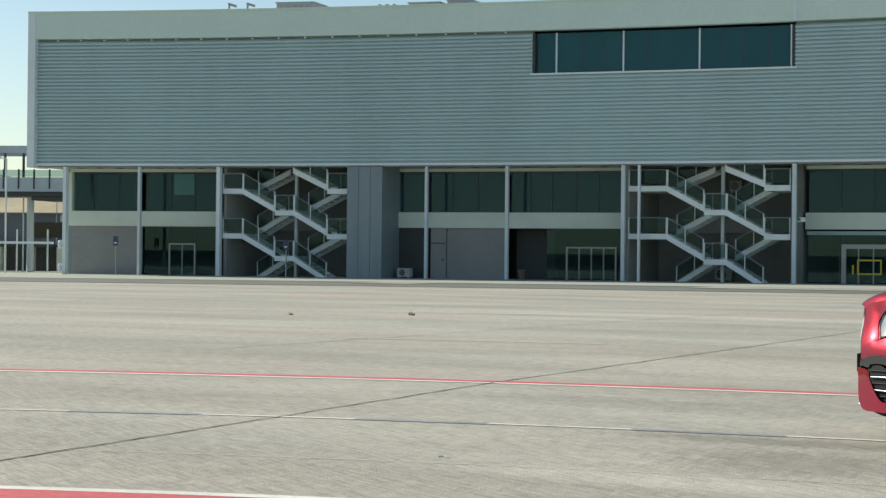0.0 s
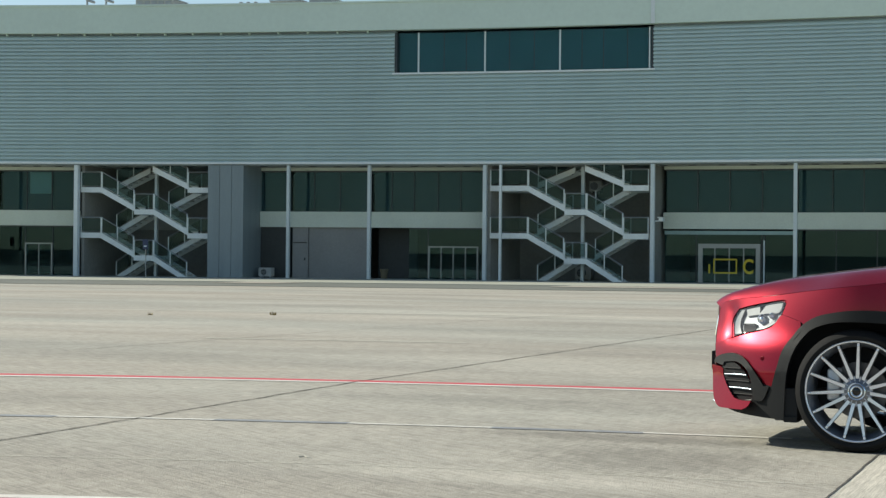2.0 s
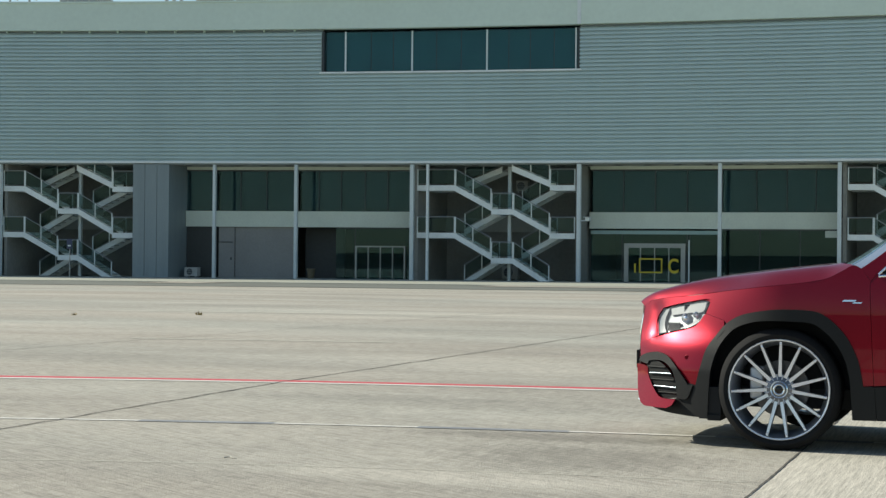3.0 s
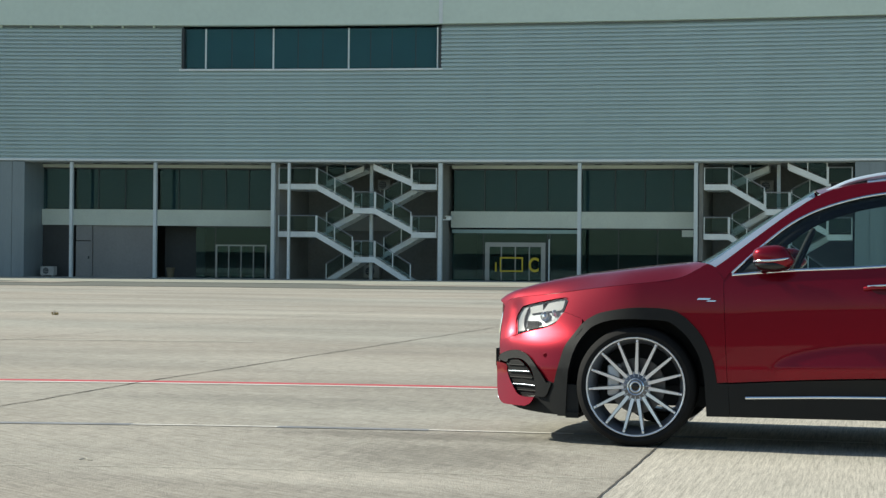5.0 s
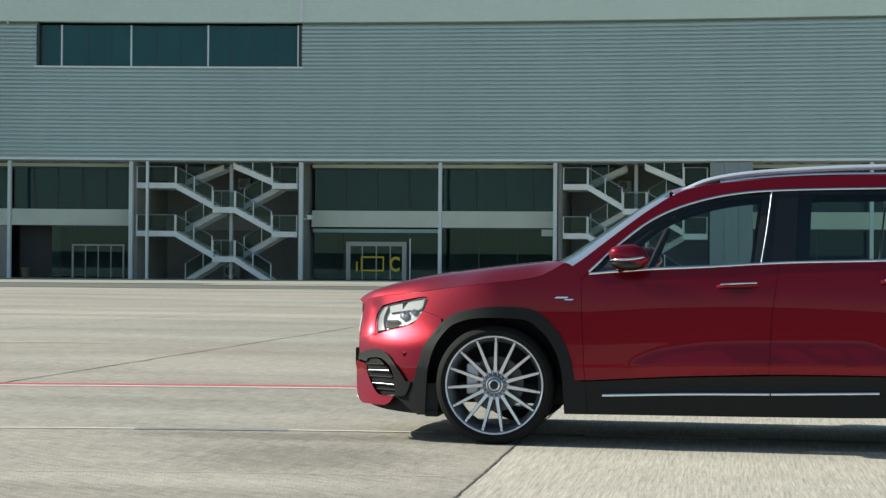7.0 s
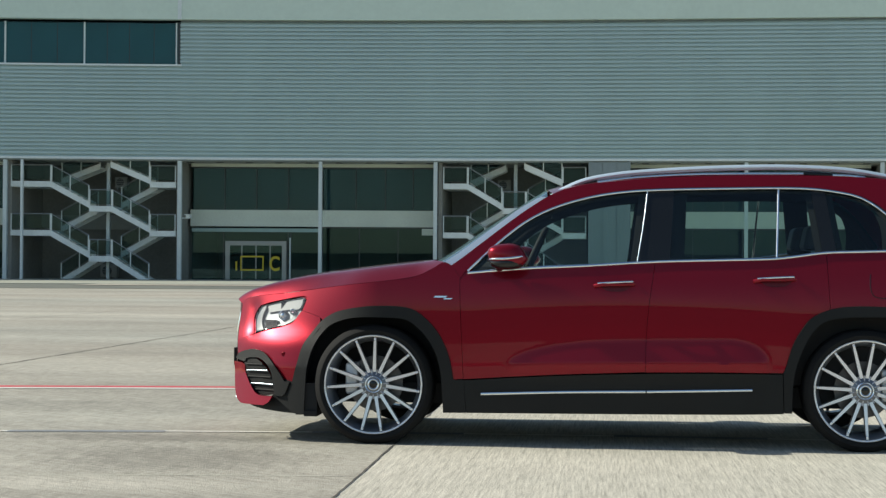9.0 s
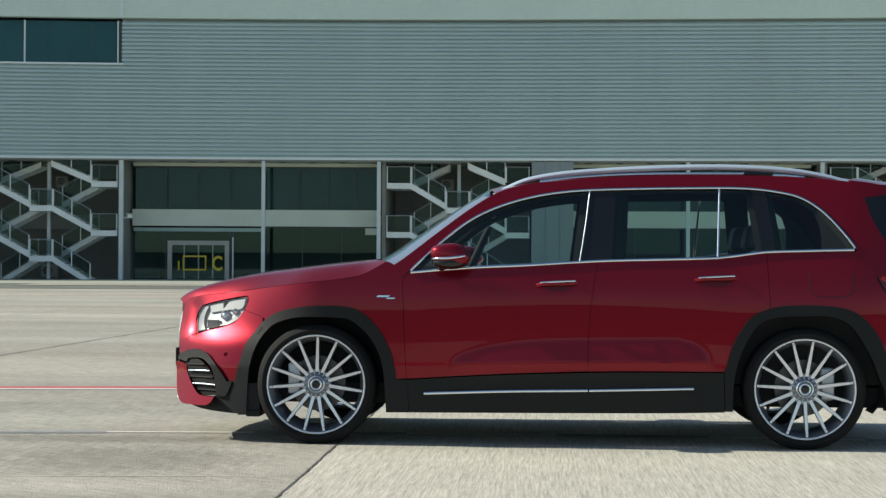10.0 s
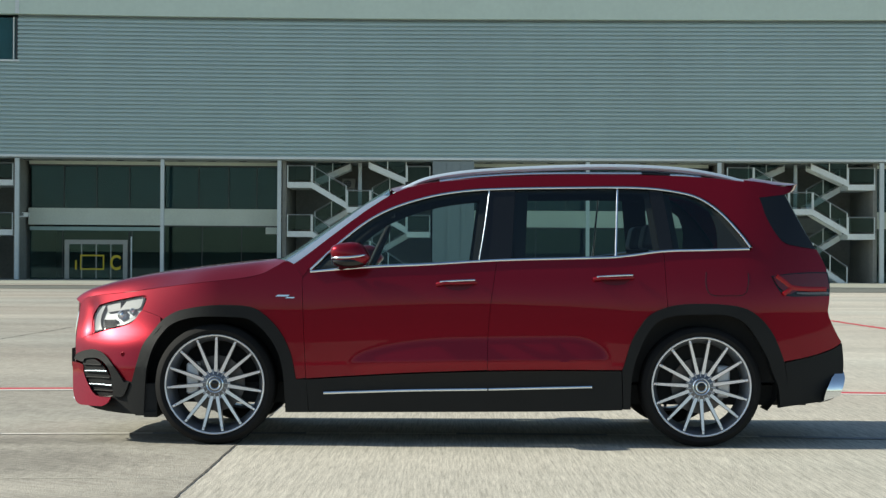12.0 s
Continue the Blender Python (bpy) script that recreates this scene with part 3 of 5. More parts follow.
# ---- stairs in the open bays ----
def stair(x0, x1, L, ML, MR, RR, levels=(5.18, 2.56), mids=(3.87, 1.19)):
    """A crossing pair of flights: one in front, one behind, sharing middle landings."""
    st = thing("outdoor_stair", "pale painted steel crossing stair with glass balustrades", "stairs", "stairs in the open bays")
    yf, yb, yd = YB + 0.45, YB + 2.1, YB + 1.75
    t, up = 0.30, 0.22

    def flight(xa, za, xb, zb, y0, y1):
        f = tpart("flight", slab(B(), [(xa, za), (xb, zb), (xb, zb - t * 1.1), (xa, za - t * 1.1)], y0, y0 + 0.06), "stair", parent=st)
        tpart("stringer", slab(B(), [(xa, za), (xb, zb), (xb, zb - t * 1.1), (xa, za - t * 1.1)], y1 - 0.06, y1), "stair", parent=f)
        n = max(3, round(abs(za - zb) / 0.18))
        for i in range(n):
            x = xa + (xb - xa) * (i + 0.5) / n
            z = za + (zb - za) * (i + 0.5) / n - 0.06
            tpart("tread", box(B(), x - 0.15, x + 0.15, y0 + 0.06, y1 - 0.06, z - 0.05, z), "stair", parent=f)
        rail(xa, za, xb, zb, y0 + 0.03)

    def landing(xa, xb, z, y0, y1, guard=True):
        tpart("landing", box(B(), xa, xb, y0, y1, z - t, z, 3), "stair", parent=st)
        if guard:
            rail(xa, z, xb, z, y0 + 0.03)

    def rail(xa, za, xb, zb, y):
        h, m = 0.88, 0.07
        s = 1 if xb > xa else -1
        p = tpart("glass_panel", slab(B(), [(xa + s * m, za + 0.1), (xb - s * m, zb + 0.1), (xb - s * m, zb + h - 0.06), (xa + s * m, za + h - 0.06)], y, y + 0.012), "balustrade", parent=st)
        p.visible_shadow = False
        tpart("handrail", rod(B(), (xa, y, za + h), (xb, y, zb + h), 0.024), "steel", parent=st)
        k = 2 if abs(xb - xa) > 1.6 and za != zb else 1
        for i in range(k + 1):
            f = i / k
            x, z = xa + (xb - xa) * f, za + (zb - za) * f
            x += s * 0.03 * (1 - 2 * f)
            tpart("post", box(B(), x - 0.024, x + 0.024, y - 0.03, y + 0.03, z - 0.05, z + h), "stair", parent=st)

    for z in levels:
        landing(x0, L, z, yf, yb + 1.3)
        landing(RR, x1, z, yf, yb + 1.3)
    for zm in mids:
        landing(ML, MR, zm, yf, yb + 1.3)
    za, zb = levels
    zm, zn = mids
    for top, mid, low in ((za, zm, zb), (zb, zn, -0.30)):
        flight(L, top, ML, mid + up, yf, yd)
        flight(MR, mid, RR, low + up, yf, yd)
        flight(RR, top, MR, mid + up, yb, yb + 1.3)
        flight(ML, mid, L, low + up, yb, yb + 1.3)
    flight(MR - 0.1, 6.28, RR, za + up, yf, yd)
    flight(ML + 0.1, 6.28, L, za + up, yb, yb + 1.3)
    xm = (ML + MR) / 2
    tpart("stair_post", box(B(), xm - 0.09, xm + 0.09, yd + 0.05, yd + 0.23, -0.06, 6.28), "column", parent=st)
    # back wall of the bay
    bpart("stair_bay_wall", x0, x1, YB + 5.4, YB + 5.6, -0.2, SOFFIT, "brown_wall")
    bpart("stair_bay_beam", x0, x1, YB + 5.2, YB + 5.4, 2.7, 3.5, "soffit")


stair(-59.0, -49.85, -57.49, -55.14, -53.74, -51.38, (5.06, 2.44), (3.80, 1.15))
stair(-31.95, -22.85, -29.71, -27.60, -26.34, -24.27)
stair(-8.5, -1.0, -7.20, -5.38, -4.14, -2.24)
stair(14.5, 22.25, 15.9, 17.75, 18.99, 20.82)


# ---- the car ----
def car_paint():
    m = bpy.data.materials.new("metallic_red_car_paint")
    m.use_nodes = True
    n, l = m.node_tree.nodes, m.node_tree.links
    b = n["Principled BSDF"]
    b.inputs["Base Color"].default_value = (0.205, 0.0030, 0.0140, 1)
    b.inputs["Metallic"].default_value, b.inputs["Roughness"].default_value = 0.60, 0.30
    b.inputs["Coat Weight"].default_value, b.inputs["Coat Roughness"].default_value = 0.7, 0.03
    b.inputs["Coat IOR"].default_value = 1.40
    b.inputs["Specular IOR Level"].default_value = 0.12
    co, fl, rg = n.new("ShaderNodeTexCoord"), n.new("ShaderNodeTexNoise"), n.new("ShaderNodeMapRange")
    fl.inputs["Scale"].default_value = 900
    rg.inputs["To Min"].default_value, rg.inputs["To Max"].default_value = 0.23, 0.35
    l.new(co.outputs["Object"], fl.inputs[0])
    l.new(fl.outputs["Fac"], rg.inputs["Value"])
    l.new(rg.outputs[0], b.inputs["Roughness"])
    return m


M["paint"] = car_paint()
M["plastic"] = material("black_grained_plastic", (0.0085, 0.0100, 0.0110), 0.6, 0.0, 0.10, 3.0, 300.0, bump=0.15, spec=0.28)
# darker copy of the body red, for the shade under the door handles
M["handle_shade_red"] = material("shaded_handle_red", (0.07, 0.0015, 0.006), 0.35, 0.3, 0.05, 6.0, 60.0)
M["vent_mesh"] = material("dark_vent_mesh", (0.009, 0.010, 0.011), 0.7, 0.0, 0.15, 8.0, 250.0, bump=0.3, spec=0.3)
M["gloss_black"] = material("gloss_black_trim", (0.008, 0.009, 0.010), 0.08, 0.0, 0.05, 3.0, 50.0)
M["chrome"] = material("polished_aluminium_trim", (0.80, 0.87, 0.93), 0.14, 1.0, 0.03, 4.0, 60.0)
M["satin"] = material("satin_silver_rail", (0.62, 0.74, 0.84), 0.30, 0.45, 0.03, 4.0, 60.0)
M["alloy"] = material("diamond_cut_alloy", (0.86, 0.89, 0.93), 0.22, 0.4, 0.04, 6.0, 80.0)
M["alloy_dark"] = material("grey_painted_alloy", (0.11, 0.115, 0.125), 0.35, 0.6, 0.05, 6.0, 80.0)
M["hub"] = material("silver_grey_hub", (0.17, 0.185, 0.21), 0.35, 0.7, 0.06, 8.0, 80.0)
M["barrel"] = material("bare_alloy_barrel", (0.52, 0.56, 0.64), 0.30, 0.8, 0.08)
M["tyre"] = material("tyre_rubber", (0.013, 0.0135, 0.0145), 0.8, 0.0, 0.12, 8.0, 120.0, bump=0.1, spec=0.2)
M["disc"] = material("brake_disc_steel", (0.14, 0.14, 0.145), 0.4, 0.9, 0.08, 20.0, 90.0)
M["caliper"] = material("silver_caliper", (0.62, 0.64, 0.67), 0.35, 0.3, 0.05)
M["interior"] = material("dark_cabin_lining", (0.011, 0.012, 0.013), 0.8, 0.0, 0.1, 4.0, 90.0)
M["seat"] = material("dark_seat_leather", (0.03, 0.031, 0.033), 0.55, 0.0, 0.1, 5.0, 120.0, bump=0.1)
M["car_glass"] = pane_material("tinted_car_glass", (0.72, 0.84, 0.82), (0.9, 1.0, 1.0), 1.5, 0.0, 0.0)
M["lens"] = pane_material("clear_lamp_lens", (0.93, 0.95, 0.96), (1, 1, 1), 1.6, 0.0, 0.0)
M["light_guide"] = material("red_light_guide", (0.36, 0.006, 0.010), 0.2, 0.0, 0.05, 4.0, 60.0)
M["mirror_chrome"] = material("polished_chrome", (0.85, 0.87, 0.90), 0.10, 1.0, 0.02, 4.0, 60.0)
M["red_lens"] = material("red_lamp_lens", (0.11, 0.002, 0.006), 0.15, 0.0, 0.05, 4.0, 60.0, coat=0.3)
M["lamp_housing"] = material("lamp_housing_grey", (0.19, 0.21, 0.23), 0.3, 0.4, 0.1, 30.0, 60.0)
M["lamp_silver"] = material("lamp_reflector", (0.22, 0.245, 0.265), 0.4, 0.0, 0.05, 12.0, 40.0)

CY, CW = 9.7784, 1.71        # near side of the car, and its width


def inset(x, z):
    """How far the car's side lies in from its widest line."""
    zw = 0.813 - 0.045 * ((x - 0.15) / 0.9) ** 2 if abs(x - 0.15) < 0.95 else 0.763
    if z < zw:
        d = 0.007 * ((zw - z) / 0.3) ** 2
    elif z < 1.0:
        d = 0.030 * ((z - zw) / (1.0 - zw)) ** 2
    else:
        d = 0.030 + 0.25 * (z - 1.0) + 0.22 * (z - 1.0) ** 2
    if -0.58 < x < 0.94 and z > 0.36:
        # lens-shaped hollow in the lower doors that turns out again above the sill
        e = math.sqrt(max(0.0, 1 - ((0.12 - x) / 0.70) ** 2)) if x < 0.12 else 1.0
        if x > 0.70:
            e = math.sqrt(max(0.0, 1 - ((x - 0.70) / 0.24) ** 2))
        low = 0.478 + 0.014 * x
        top = low + 0.142 * e
        if z < top:
            q = (top - z) / 0.142 if z > low else e * max(0.0, 1 - (low - z) / 0.09)
            d -= 0.036 * q
    if x < -1.35:
        w = min(1.0, (-1.35 - x) / 0.65)
        w = w * w * (3 - 2 * w)
        d = d * (1 - w) + w * 0.45 * max(0.0, z - 0.44) + 0.42 * (-1.35 - x) ** 2.4
        # the cheek under the lamp swells out
        # the wing dips in beside the lamp
        if x < -2.10 and 0.60 < z < 0.84:
            d += 0.010 * math.exp(-((x + 2.190) / 0.030) ** 2) * min(1.0, (z - 0.60) / 0.03, (0.84 - z) / 0.05)
        d -= 0.020 * w * math.exp(-((z - 0.565) / 0.085) ** 2)
    if x > 1.7:
        d += 0.42 * (x - 1.7) ** 2
    return d


def spline(points, n=5):
    """A smooth line through points in the plane or in space."""
    pts = [Vector(p) for p in points]
    if len(pts) < 3:
        return pts
    out = []
    for i in range(len(pts) - 1):
        p0, p1, p2 = pts[max(i - 1, 0)], pts[i], pts[i + 1]
        p3 = pts[min(i + 2, len(pts) - 1)]
        for k in range(n):
            t = k / n
            out.append(0.5 * (2 * p1 + (p2 - p0) * t + (2 * p0 - 5 * p1 + 4 * p2 - p3) * t * t + (3 * p1 - p0 - 3 * p2 + p3) * t ** 3))
    out.append(pts[-1])
    return out


car = thing("red_suv", "shiny dark red compact suv parked on the concrete apron", "car", at=(0, CY, 0))


def outline(*lines):
    """A closed outline from smooth lines, with corners where they meet."""
    pts = []
    for ln in lines:
        for p in spline(ln):
            if not pts or (Vector(p) - pts[-1]).length > 0.002:
                pts.append(Vector(p))
    if (pts[0] - pts[-1]).length < 0.002:
        pts.pop()
    return pts


def side_patch(name, lines, mat, far=False, out=0.0, rim=0.03, cell=0.05, parent=None, label="", shape=inset):
    """A skin that follows the car's side within an outline in x and z, with its edge turned in."""
    bm = B()
    pts = outline(*lines)
    bm.faces.new([bm.verts.new((p.x, 0, p.y)) for p in pts])
    lo = [min(p[i] for p in pts) for i in (0, 1)]
    hi = [max(p[i] for p in pts) for i in (0, 1)]
    for axis, a, b in ((0, lo[0], hi[0]), (2, lo[1], hi[1])):
        n = int((b - a) / cell)
        for k in range(1, n + 1):
            at, no = [0, 0, 0], [0, 0, 0]
            at[axis], no[axis] = a + (b - a) * k / (n + 1), 1
            bmesh.ops.bisect_plane(bm, geom=bm.verts[:] + bm.edges[:] + bm.faces[:], plane_co=at, plane_no=no, dist=1e-5)
    for v in bm.verts:
        v.co.y = shape(v.co.x, v.co.z) - out
    if rim:
        edge = [e for e in bm.edges if e.is_boundary]
        ext = bmesh.ops.extrude_edge_only(bm, edges=edge)
        for v in ext["geom"]:
            if isinstance(v, bmesh.types.BMVert):
                v.co.y += rim
    bmesh.ops.triangulate(bm, faces=[f for f in bm.faces if len(f.verts) > 4])
    if far:
        for v in bm.verts:
            v.co.y = CW - v.co.y
    return part(name, bm, M[mat], parent or car, label, smooth=35)


def bridge(name, edge, centre, mat, p=2.0, n=16, parent=None, label="", crease=None):
    """A skin right across the car: from an edge line on the near side, over a centre line, to the far side. Points: x, inset, z."""
    e, c = spline(edge), spline(centre)
    m = 40

    def at(line, f):
        q = f * (len(line) - 1)
        i = min(int(q), len(line) - 2)
        return line[i].lerp(line[i + 1], q - i)
    bm = B()
    rows = []
    for i in range(m + 1):
        a, b = at(e, i / m), at(c, i / m)
        row = []
        for k in range(-n, n + 1):
            t = k / n
            s = abs(t) ** p
            if crease:
                # nearly flat inside the crease line, falling away outside it
                f = abs(t) / crease[0]
                s = crease[1] * f * f if f < 1 else crease[1] + (1 - crease[1]) * ((abs(t) - crease[0]) / (1 - crease[0])) ** 1.25
            y = CW / 2 + t * (CW / 2 - a.y)
            row.append(bm.verts.new((b.x + (a.x - b.x) * s, y, b.z + (a.z - b.z) * s)))
        rows.append(row)
    for r0, r1 in zip(rows, rows[1:]):
        for k in range(2 * n):
            bm.faces.new((r0[k], r0[k + 1], r1[k + 1], r1[k]))
    return part(name, bm, M[mat], parent or car, label, smooth=40)


def sweep(name, points, rx, mat, far=False, parent=None, sides=8, flat=1.0, label="", n=5):
    """A bar of round or flattened section along a smooth line; points: x, inset, z."""
    pts = spline(points, n)
    bm = B()
    rings = []
    for i, p in enumerate(pts):
        t = (pts[min(i + 1, len(pts) - 1)] - pts[max(i - 1, 0)]).normalized()
        u = t.cross(Vector((0, 1, 0))).normalized()
        w = t.cross(u).normalized()
        rings.append([bm.verts.new(p + rx * (math.cos(a) * u + flat * math.sin(a) * w)) for a in (2 * math.pi * k / sides for k in range(sides))])
    for a, b in zip(rings, rings[1:]):
        for k in range(sides):
            j = (k + 1) % sides
            bm.faces.new((a[k], a[j], b[j], b[k]))
    bm.faces.new(rings[0])
    bm.faces.new(rings[-1][::-1])
    if far:
        for v in bm.verts:
            v.co.y = CW - v.co.y
    return part(name, bm, M[mat], parent or car, label, smooth=50)


def on_side(line, out=0.0, shape=inset):
    return [(x, shape(x, z) - out, z) for x, z in line]


def lathe(profile, seg=56):
    """A turned shape about the y axis; profile: radius, y."""
    bm = B()
    rings = [[bm.verts.new((r * math.cos(a), y, r * math.sin(a))) for a in (2 * math.pi * k / seg for k in range(seg))] for r, y in profile]
    for a, b in zip(rings, rings[1:]):
        for k in range(seg):
            j = (k + 1) % seg
            bm.faces.new((a[k], a[j], b[j], b[k]))
    return bm


# lines that neighbouring panels share
BELT = [(-0.821, 1.010), (-0.484, 1.039), (-0.117, 1.057), (0.291, 1.083), (0.686, 1.095), (0.954, 1.103), (1.088, 1.117), (1.269, 1.141)]
BELT_REAR = [(1.269, 1.141), (1.491, 1.149), (1.780, 1.157)]
DLO_TOP = [(-0.822, 1.020), (-0.655, 1.178), (-0.490, 1.311), (-0.323, 1.398), (-0.121, 1.461), (0.083, 1.496), (0.304, 1.511), (0.695, 1.520), (1.137, 1.522), (1.374, 1.496), (1.507, 1.455), (1.623, 1.370), (1.727, 1.251), (1.787, 1.167)]
ROOF_EDGE = [(-0.923, 1.053), (-0.851, 1.104), (-0.710, 1.215), (-0.555, 1.335), (-0.455, 1.407), (-0.325, 1.487), (-0.173, 1.537), (0.083, 1.569), (0.356, 1.588), (0.698, 1.600), (1.039, 1.602), (1.380, 1.597), (1.618, 1.581), (1.780, 1.564)]
ARCH_F = [(-1.885, 0.346), (-1.856, 0.454), (-1.822, 0.566), (-1.766, 0.647), (-1.708, 0.715), (-1.623, 0.767), (-1.527, 0.792), (-1.422, 0.807), (-1.308, 0.811), (-1.196, 0.805), (-1.129, 0.784), (-1.061, 0.733), (-0.994, 0.656), (-0.949, 0.571), (-0.922, 0.492), (-0.901, 0.376)]
ARCH_F_IN = [(-1.807, 0.155), (-1.796, 0.377), (-1.780, 0.479), (-1.752, 0.561), (-1.710, 0.631), (-1.646, 0.693), (-1.550, 0.729), (-1.445, 0.742), (-1.308, 0.741), (-1.196, 0.733), (-1.128, 0.694), (-1.061, 0.627), (-1.011, 0.542), (-0.989, 0.475), (-0.974, 0.384), (-0.962, 0.180)]
ARCH_R = [(1.022, 0.437), (1.037, 0.479), (1.074, 0.601), (1.117, 0.681), (1.176, 0.758), (1.259, 0.802), (1.349, 0.825), (1.459, 0.832), (1.592, 0.830), (1.704, 0.817), (1.782, 0.788), (1.850, 0.734), (1.908, 0.661), (1.949, 0.577), (1.982, 0.488)]
ARCH_R_IN = [(1.073, 0.206), (1.075, 0.331), (1.088, 0.446), (1.128, 0.568), (1.189, 0.681), (1.259, 0.742), (1.371, 0.765), (1.504, 0.769), (1.625, 0.767), (1.715, 0.738), (1.771, 0.689), (1.828, 0.605), (1.877, 0.517), (1.916, 0.415), (1.950, 0.334), (1.960, 0.222)]


def under(line, cx, cz, shrink=0.965):
    """The painted edge, hidden behind an arch trim that follows the line."""
    return [(cx + (x - cx) * shrink, cz + (z - cz) * shrink) for x, z in line]


FX, RX, AZ = -1.383, 1.493, 0.341
UNDER_F, UNDER_R = under(ARCH_F, FX, AZ), under(ARCH_R, RX, AZ)

for far in (False, True):
    side_patch("front_wing", [UNDER_F[4:], [UNDER_F[-1], (-0.844, 0.383)], [(-0.844, 0.383), (-0.852, 0.547), (-0.861, 0.747), (-0.869, 0.950), (-0.866, 0.980)],
                              [(-0.866, 0.980), (-0.919, 1.053)], [(-0.919, 1.053), (-0.968, 1.072), (-1.036, 1.032), (-1.118, 0.991), (-1.251, 0.966), (-1.488, 0.939), (-1.672, 0.916), (-1.826, 0.894), (-1.981, 0.873), (-2.159, 0.855), (-2.250, 0.834), (-2.285, 0.800)], [(-2.285, 0.800), (-2.295, 0.688), (-2.289, 0.579)], [(-2.289, 0.579), (-2.172, 0.624)],
                              [(-2.172, 0.624), (-2.189, 0.692), (-2.180, 0.747), (-2.146, 0.797)], [(-2.146, 0.797), (-2.052, 0.823), (-1.900, 0.853), (-1.849, 0.860)], [(-1.849, 0.860), (-1.827, 0.856), (-1.823, 0.836), (-1.846, 0.773)], [(-1.846, 0.773), (-1.725, 0.736), UNDER_F[4]]], "paint", far, cell=0.02)
    side_patch("body_side", [ROOF_EDGE, [(1.781, 1.571), (1.859, 1.474), (1.901, 1.338), (1.983, 1.206), (2.081, 1.173), (2.201, 1.157)],
                             [(2.201, 1.157), (2.251, 1.062), (2.272, 0.961), (2.272, 0.860), (2.264, 0.772), (2.319, 0.657), (2.355, 0.602)], [(2.355, 0.602), (2.283, 0.562), (2.136, 0.521), (1.980, 0.493)],
                             [(1.980, 0.493), UNDER_R[-1]], UNDER_R[:4:-1] + [(1.291, 0.800)], [(1.284, 0.891), (1.274, 1.128)],
                             [(1.274, 1.135), (1.490, 1.139), (1.793, 1.147)], [(1.804, 1.168), (1.738, 1.262), (1.631, 1.384), (1.514, 1.465), (1.374, 1.506), (1.138, 1.533), (0.695, 1.531), (0.304, 1.522), (0.083, 1.507), (-0.121, 1.471), (-0.323, 1.408), (-0.490, 1.322), (-0.655, 1.189), (-0.832, 1.027)],
                             [(-0.864, 0.983), (-0.895, 1.023), (-0.923, 1.050)]], "paint", far)
    fd = side_patch("front_door", [[(-0.8645, 0.968), (-0.824, 1.004)], [(-0.821, 1.003), (-0.484, 1.032), (-0.117, 1.050), (0.281, 1.076)], [(0.281, 1.076), (0.244, 0.819), (0.229, 0.619), (0.226, 0.437)],
                              [(0.226, 0.437), (-0.313, 0.414), (-0.8415, 0.381)], [(-0.8415, 0.384), (-0.8495, 0.547), (-0.8585, 0.747), (-0.8660, 0.940), (-0.8645, 0.968)]], "paint", far, cell=0.018)
    rd = side_patch("rear_door", [[(0.2834, 1.076), (0.686, 1.088), (0.953, 1.096), (1.088, 1.110), (1.266, 1.135)], [(1.2715, 1.124), (1.2820, 0.891), (1.2885, 0.803)],
                             [(1.2880, 0.797)] + UNDER_R[4::-1] + [(1.045, 0.440)], [(1.045, 0.440), (0.618, 0.439), (0.2282, 0.434)], [(0.2282, 0.437), (0.2312, 0.619), (0.2464, 0.819), (0.2834, 1.076)]], "paint", far, cell=0.018)
    for door, x0, x1, zc in ((fd, -0.074, 0.162, 0.944), (rd, 0.851, 1.090, 0.978)):
        xm = (x0 + x1) / 2
        # flat patch on the door; the hollow's shade is in its darker colour
        side_patch("handle_shade", [[(x0 + 0.03, zc - 0.004), (xm - 0.04, zc - 0.034), (xm + 0.05, zc - 0.036), (x1 - 0.015, zc - 0.004)], [(x1 - 0.015, zc), (x0 + 0.03, zc)]], "handle_shade_red", far, 0.003, 0.0, parent=door)
        h = sweep("handle", [(x0, inset(x0, zc) - 0.01, zc - 0.006), (x0 + 0.05, inset(xm, zc) - 0.028, zc + 0.004), (xm, inset(xm, zc) - 0.032, zc + 0.006), (x1 - 0.05, inset(xm, zc) - 0.030, zc + 0.008), (x1, inset(x1, zc) - 0.01, zc + 0.01)], 0.0125, "paint", far, door, 10, 0.8)
        sweep("handle_trim", [(x0 + 0.02, inset(x0, zc) - 0.024, zc + 0.010), (xm, inset(xm, zc) - 0.040, zc + 0.017), (x1 - 0.01, inset(x1, zc) - 0.028, zc + 0.022)], 0.006, "chrome", far, door)
    # side windows, pillars and bright trim
    g = side_patch("front_side_window", [[(-0.812, 1.024), (-0.655, 1.172), (-0.490, 1.305), (-0.323, 1.391), (-0.121, 1.454), (0.083, 1.489), (0.226, 1.500)], [(0.226, 1.500), (0.177, 1.079)], [(0.177, 1.075), (-0.117, 1.057), (-0.484, 1.039), (-0.811, 1.014)]], "car_glass", far, -0.012, 0.0)
    g.visible_shadow = False
    side_patch("pillar_trim", [[(0.226, 1.500), (0.396, 1.508)], [(0.396, 1.508), (0.368, 1.086)], [(0.368, 1.086), (0.177, 1.075)]], "gloss_black", far, -0.006, 0.02)
    g = side_patch("rear_side_window", [[(0.396, 1.508), (0.695, 1.517), (1.137, 1.519), (1.198, 1.512)], [(1.198, 1.512), (1.249, 1.138)], [(1.249, 1.138), (1.088, 1.114), (0.954, 1.103), (0.368, 1.086)]], "car_glass", far, -0.012, 0.0)
    g.visible_shadow = False
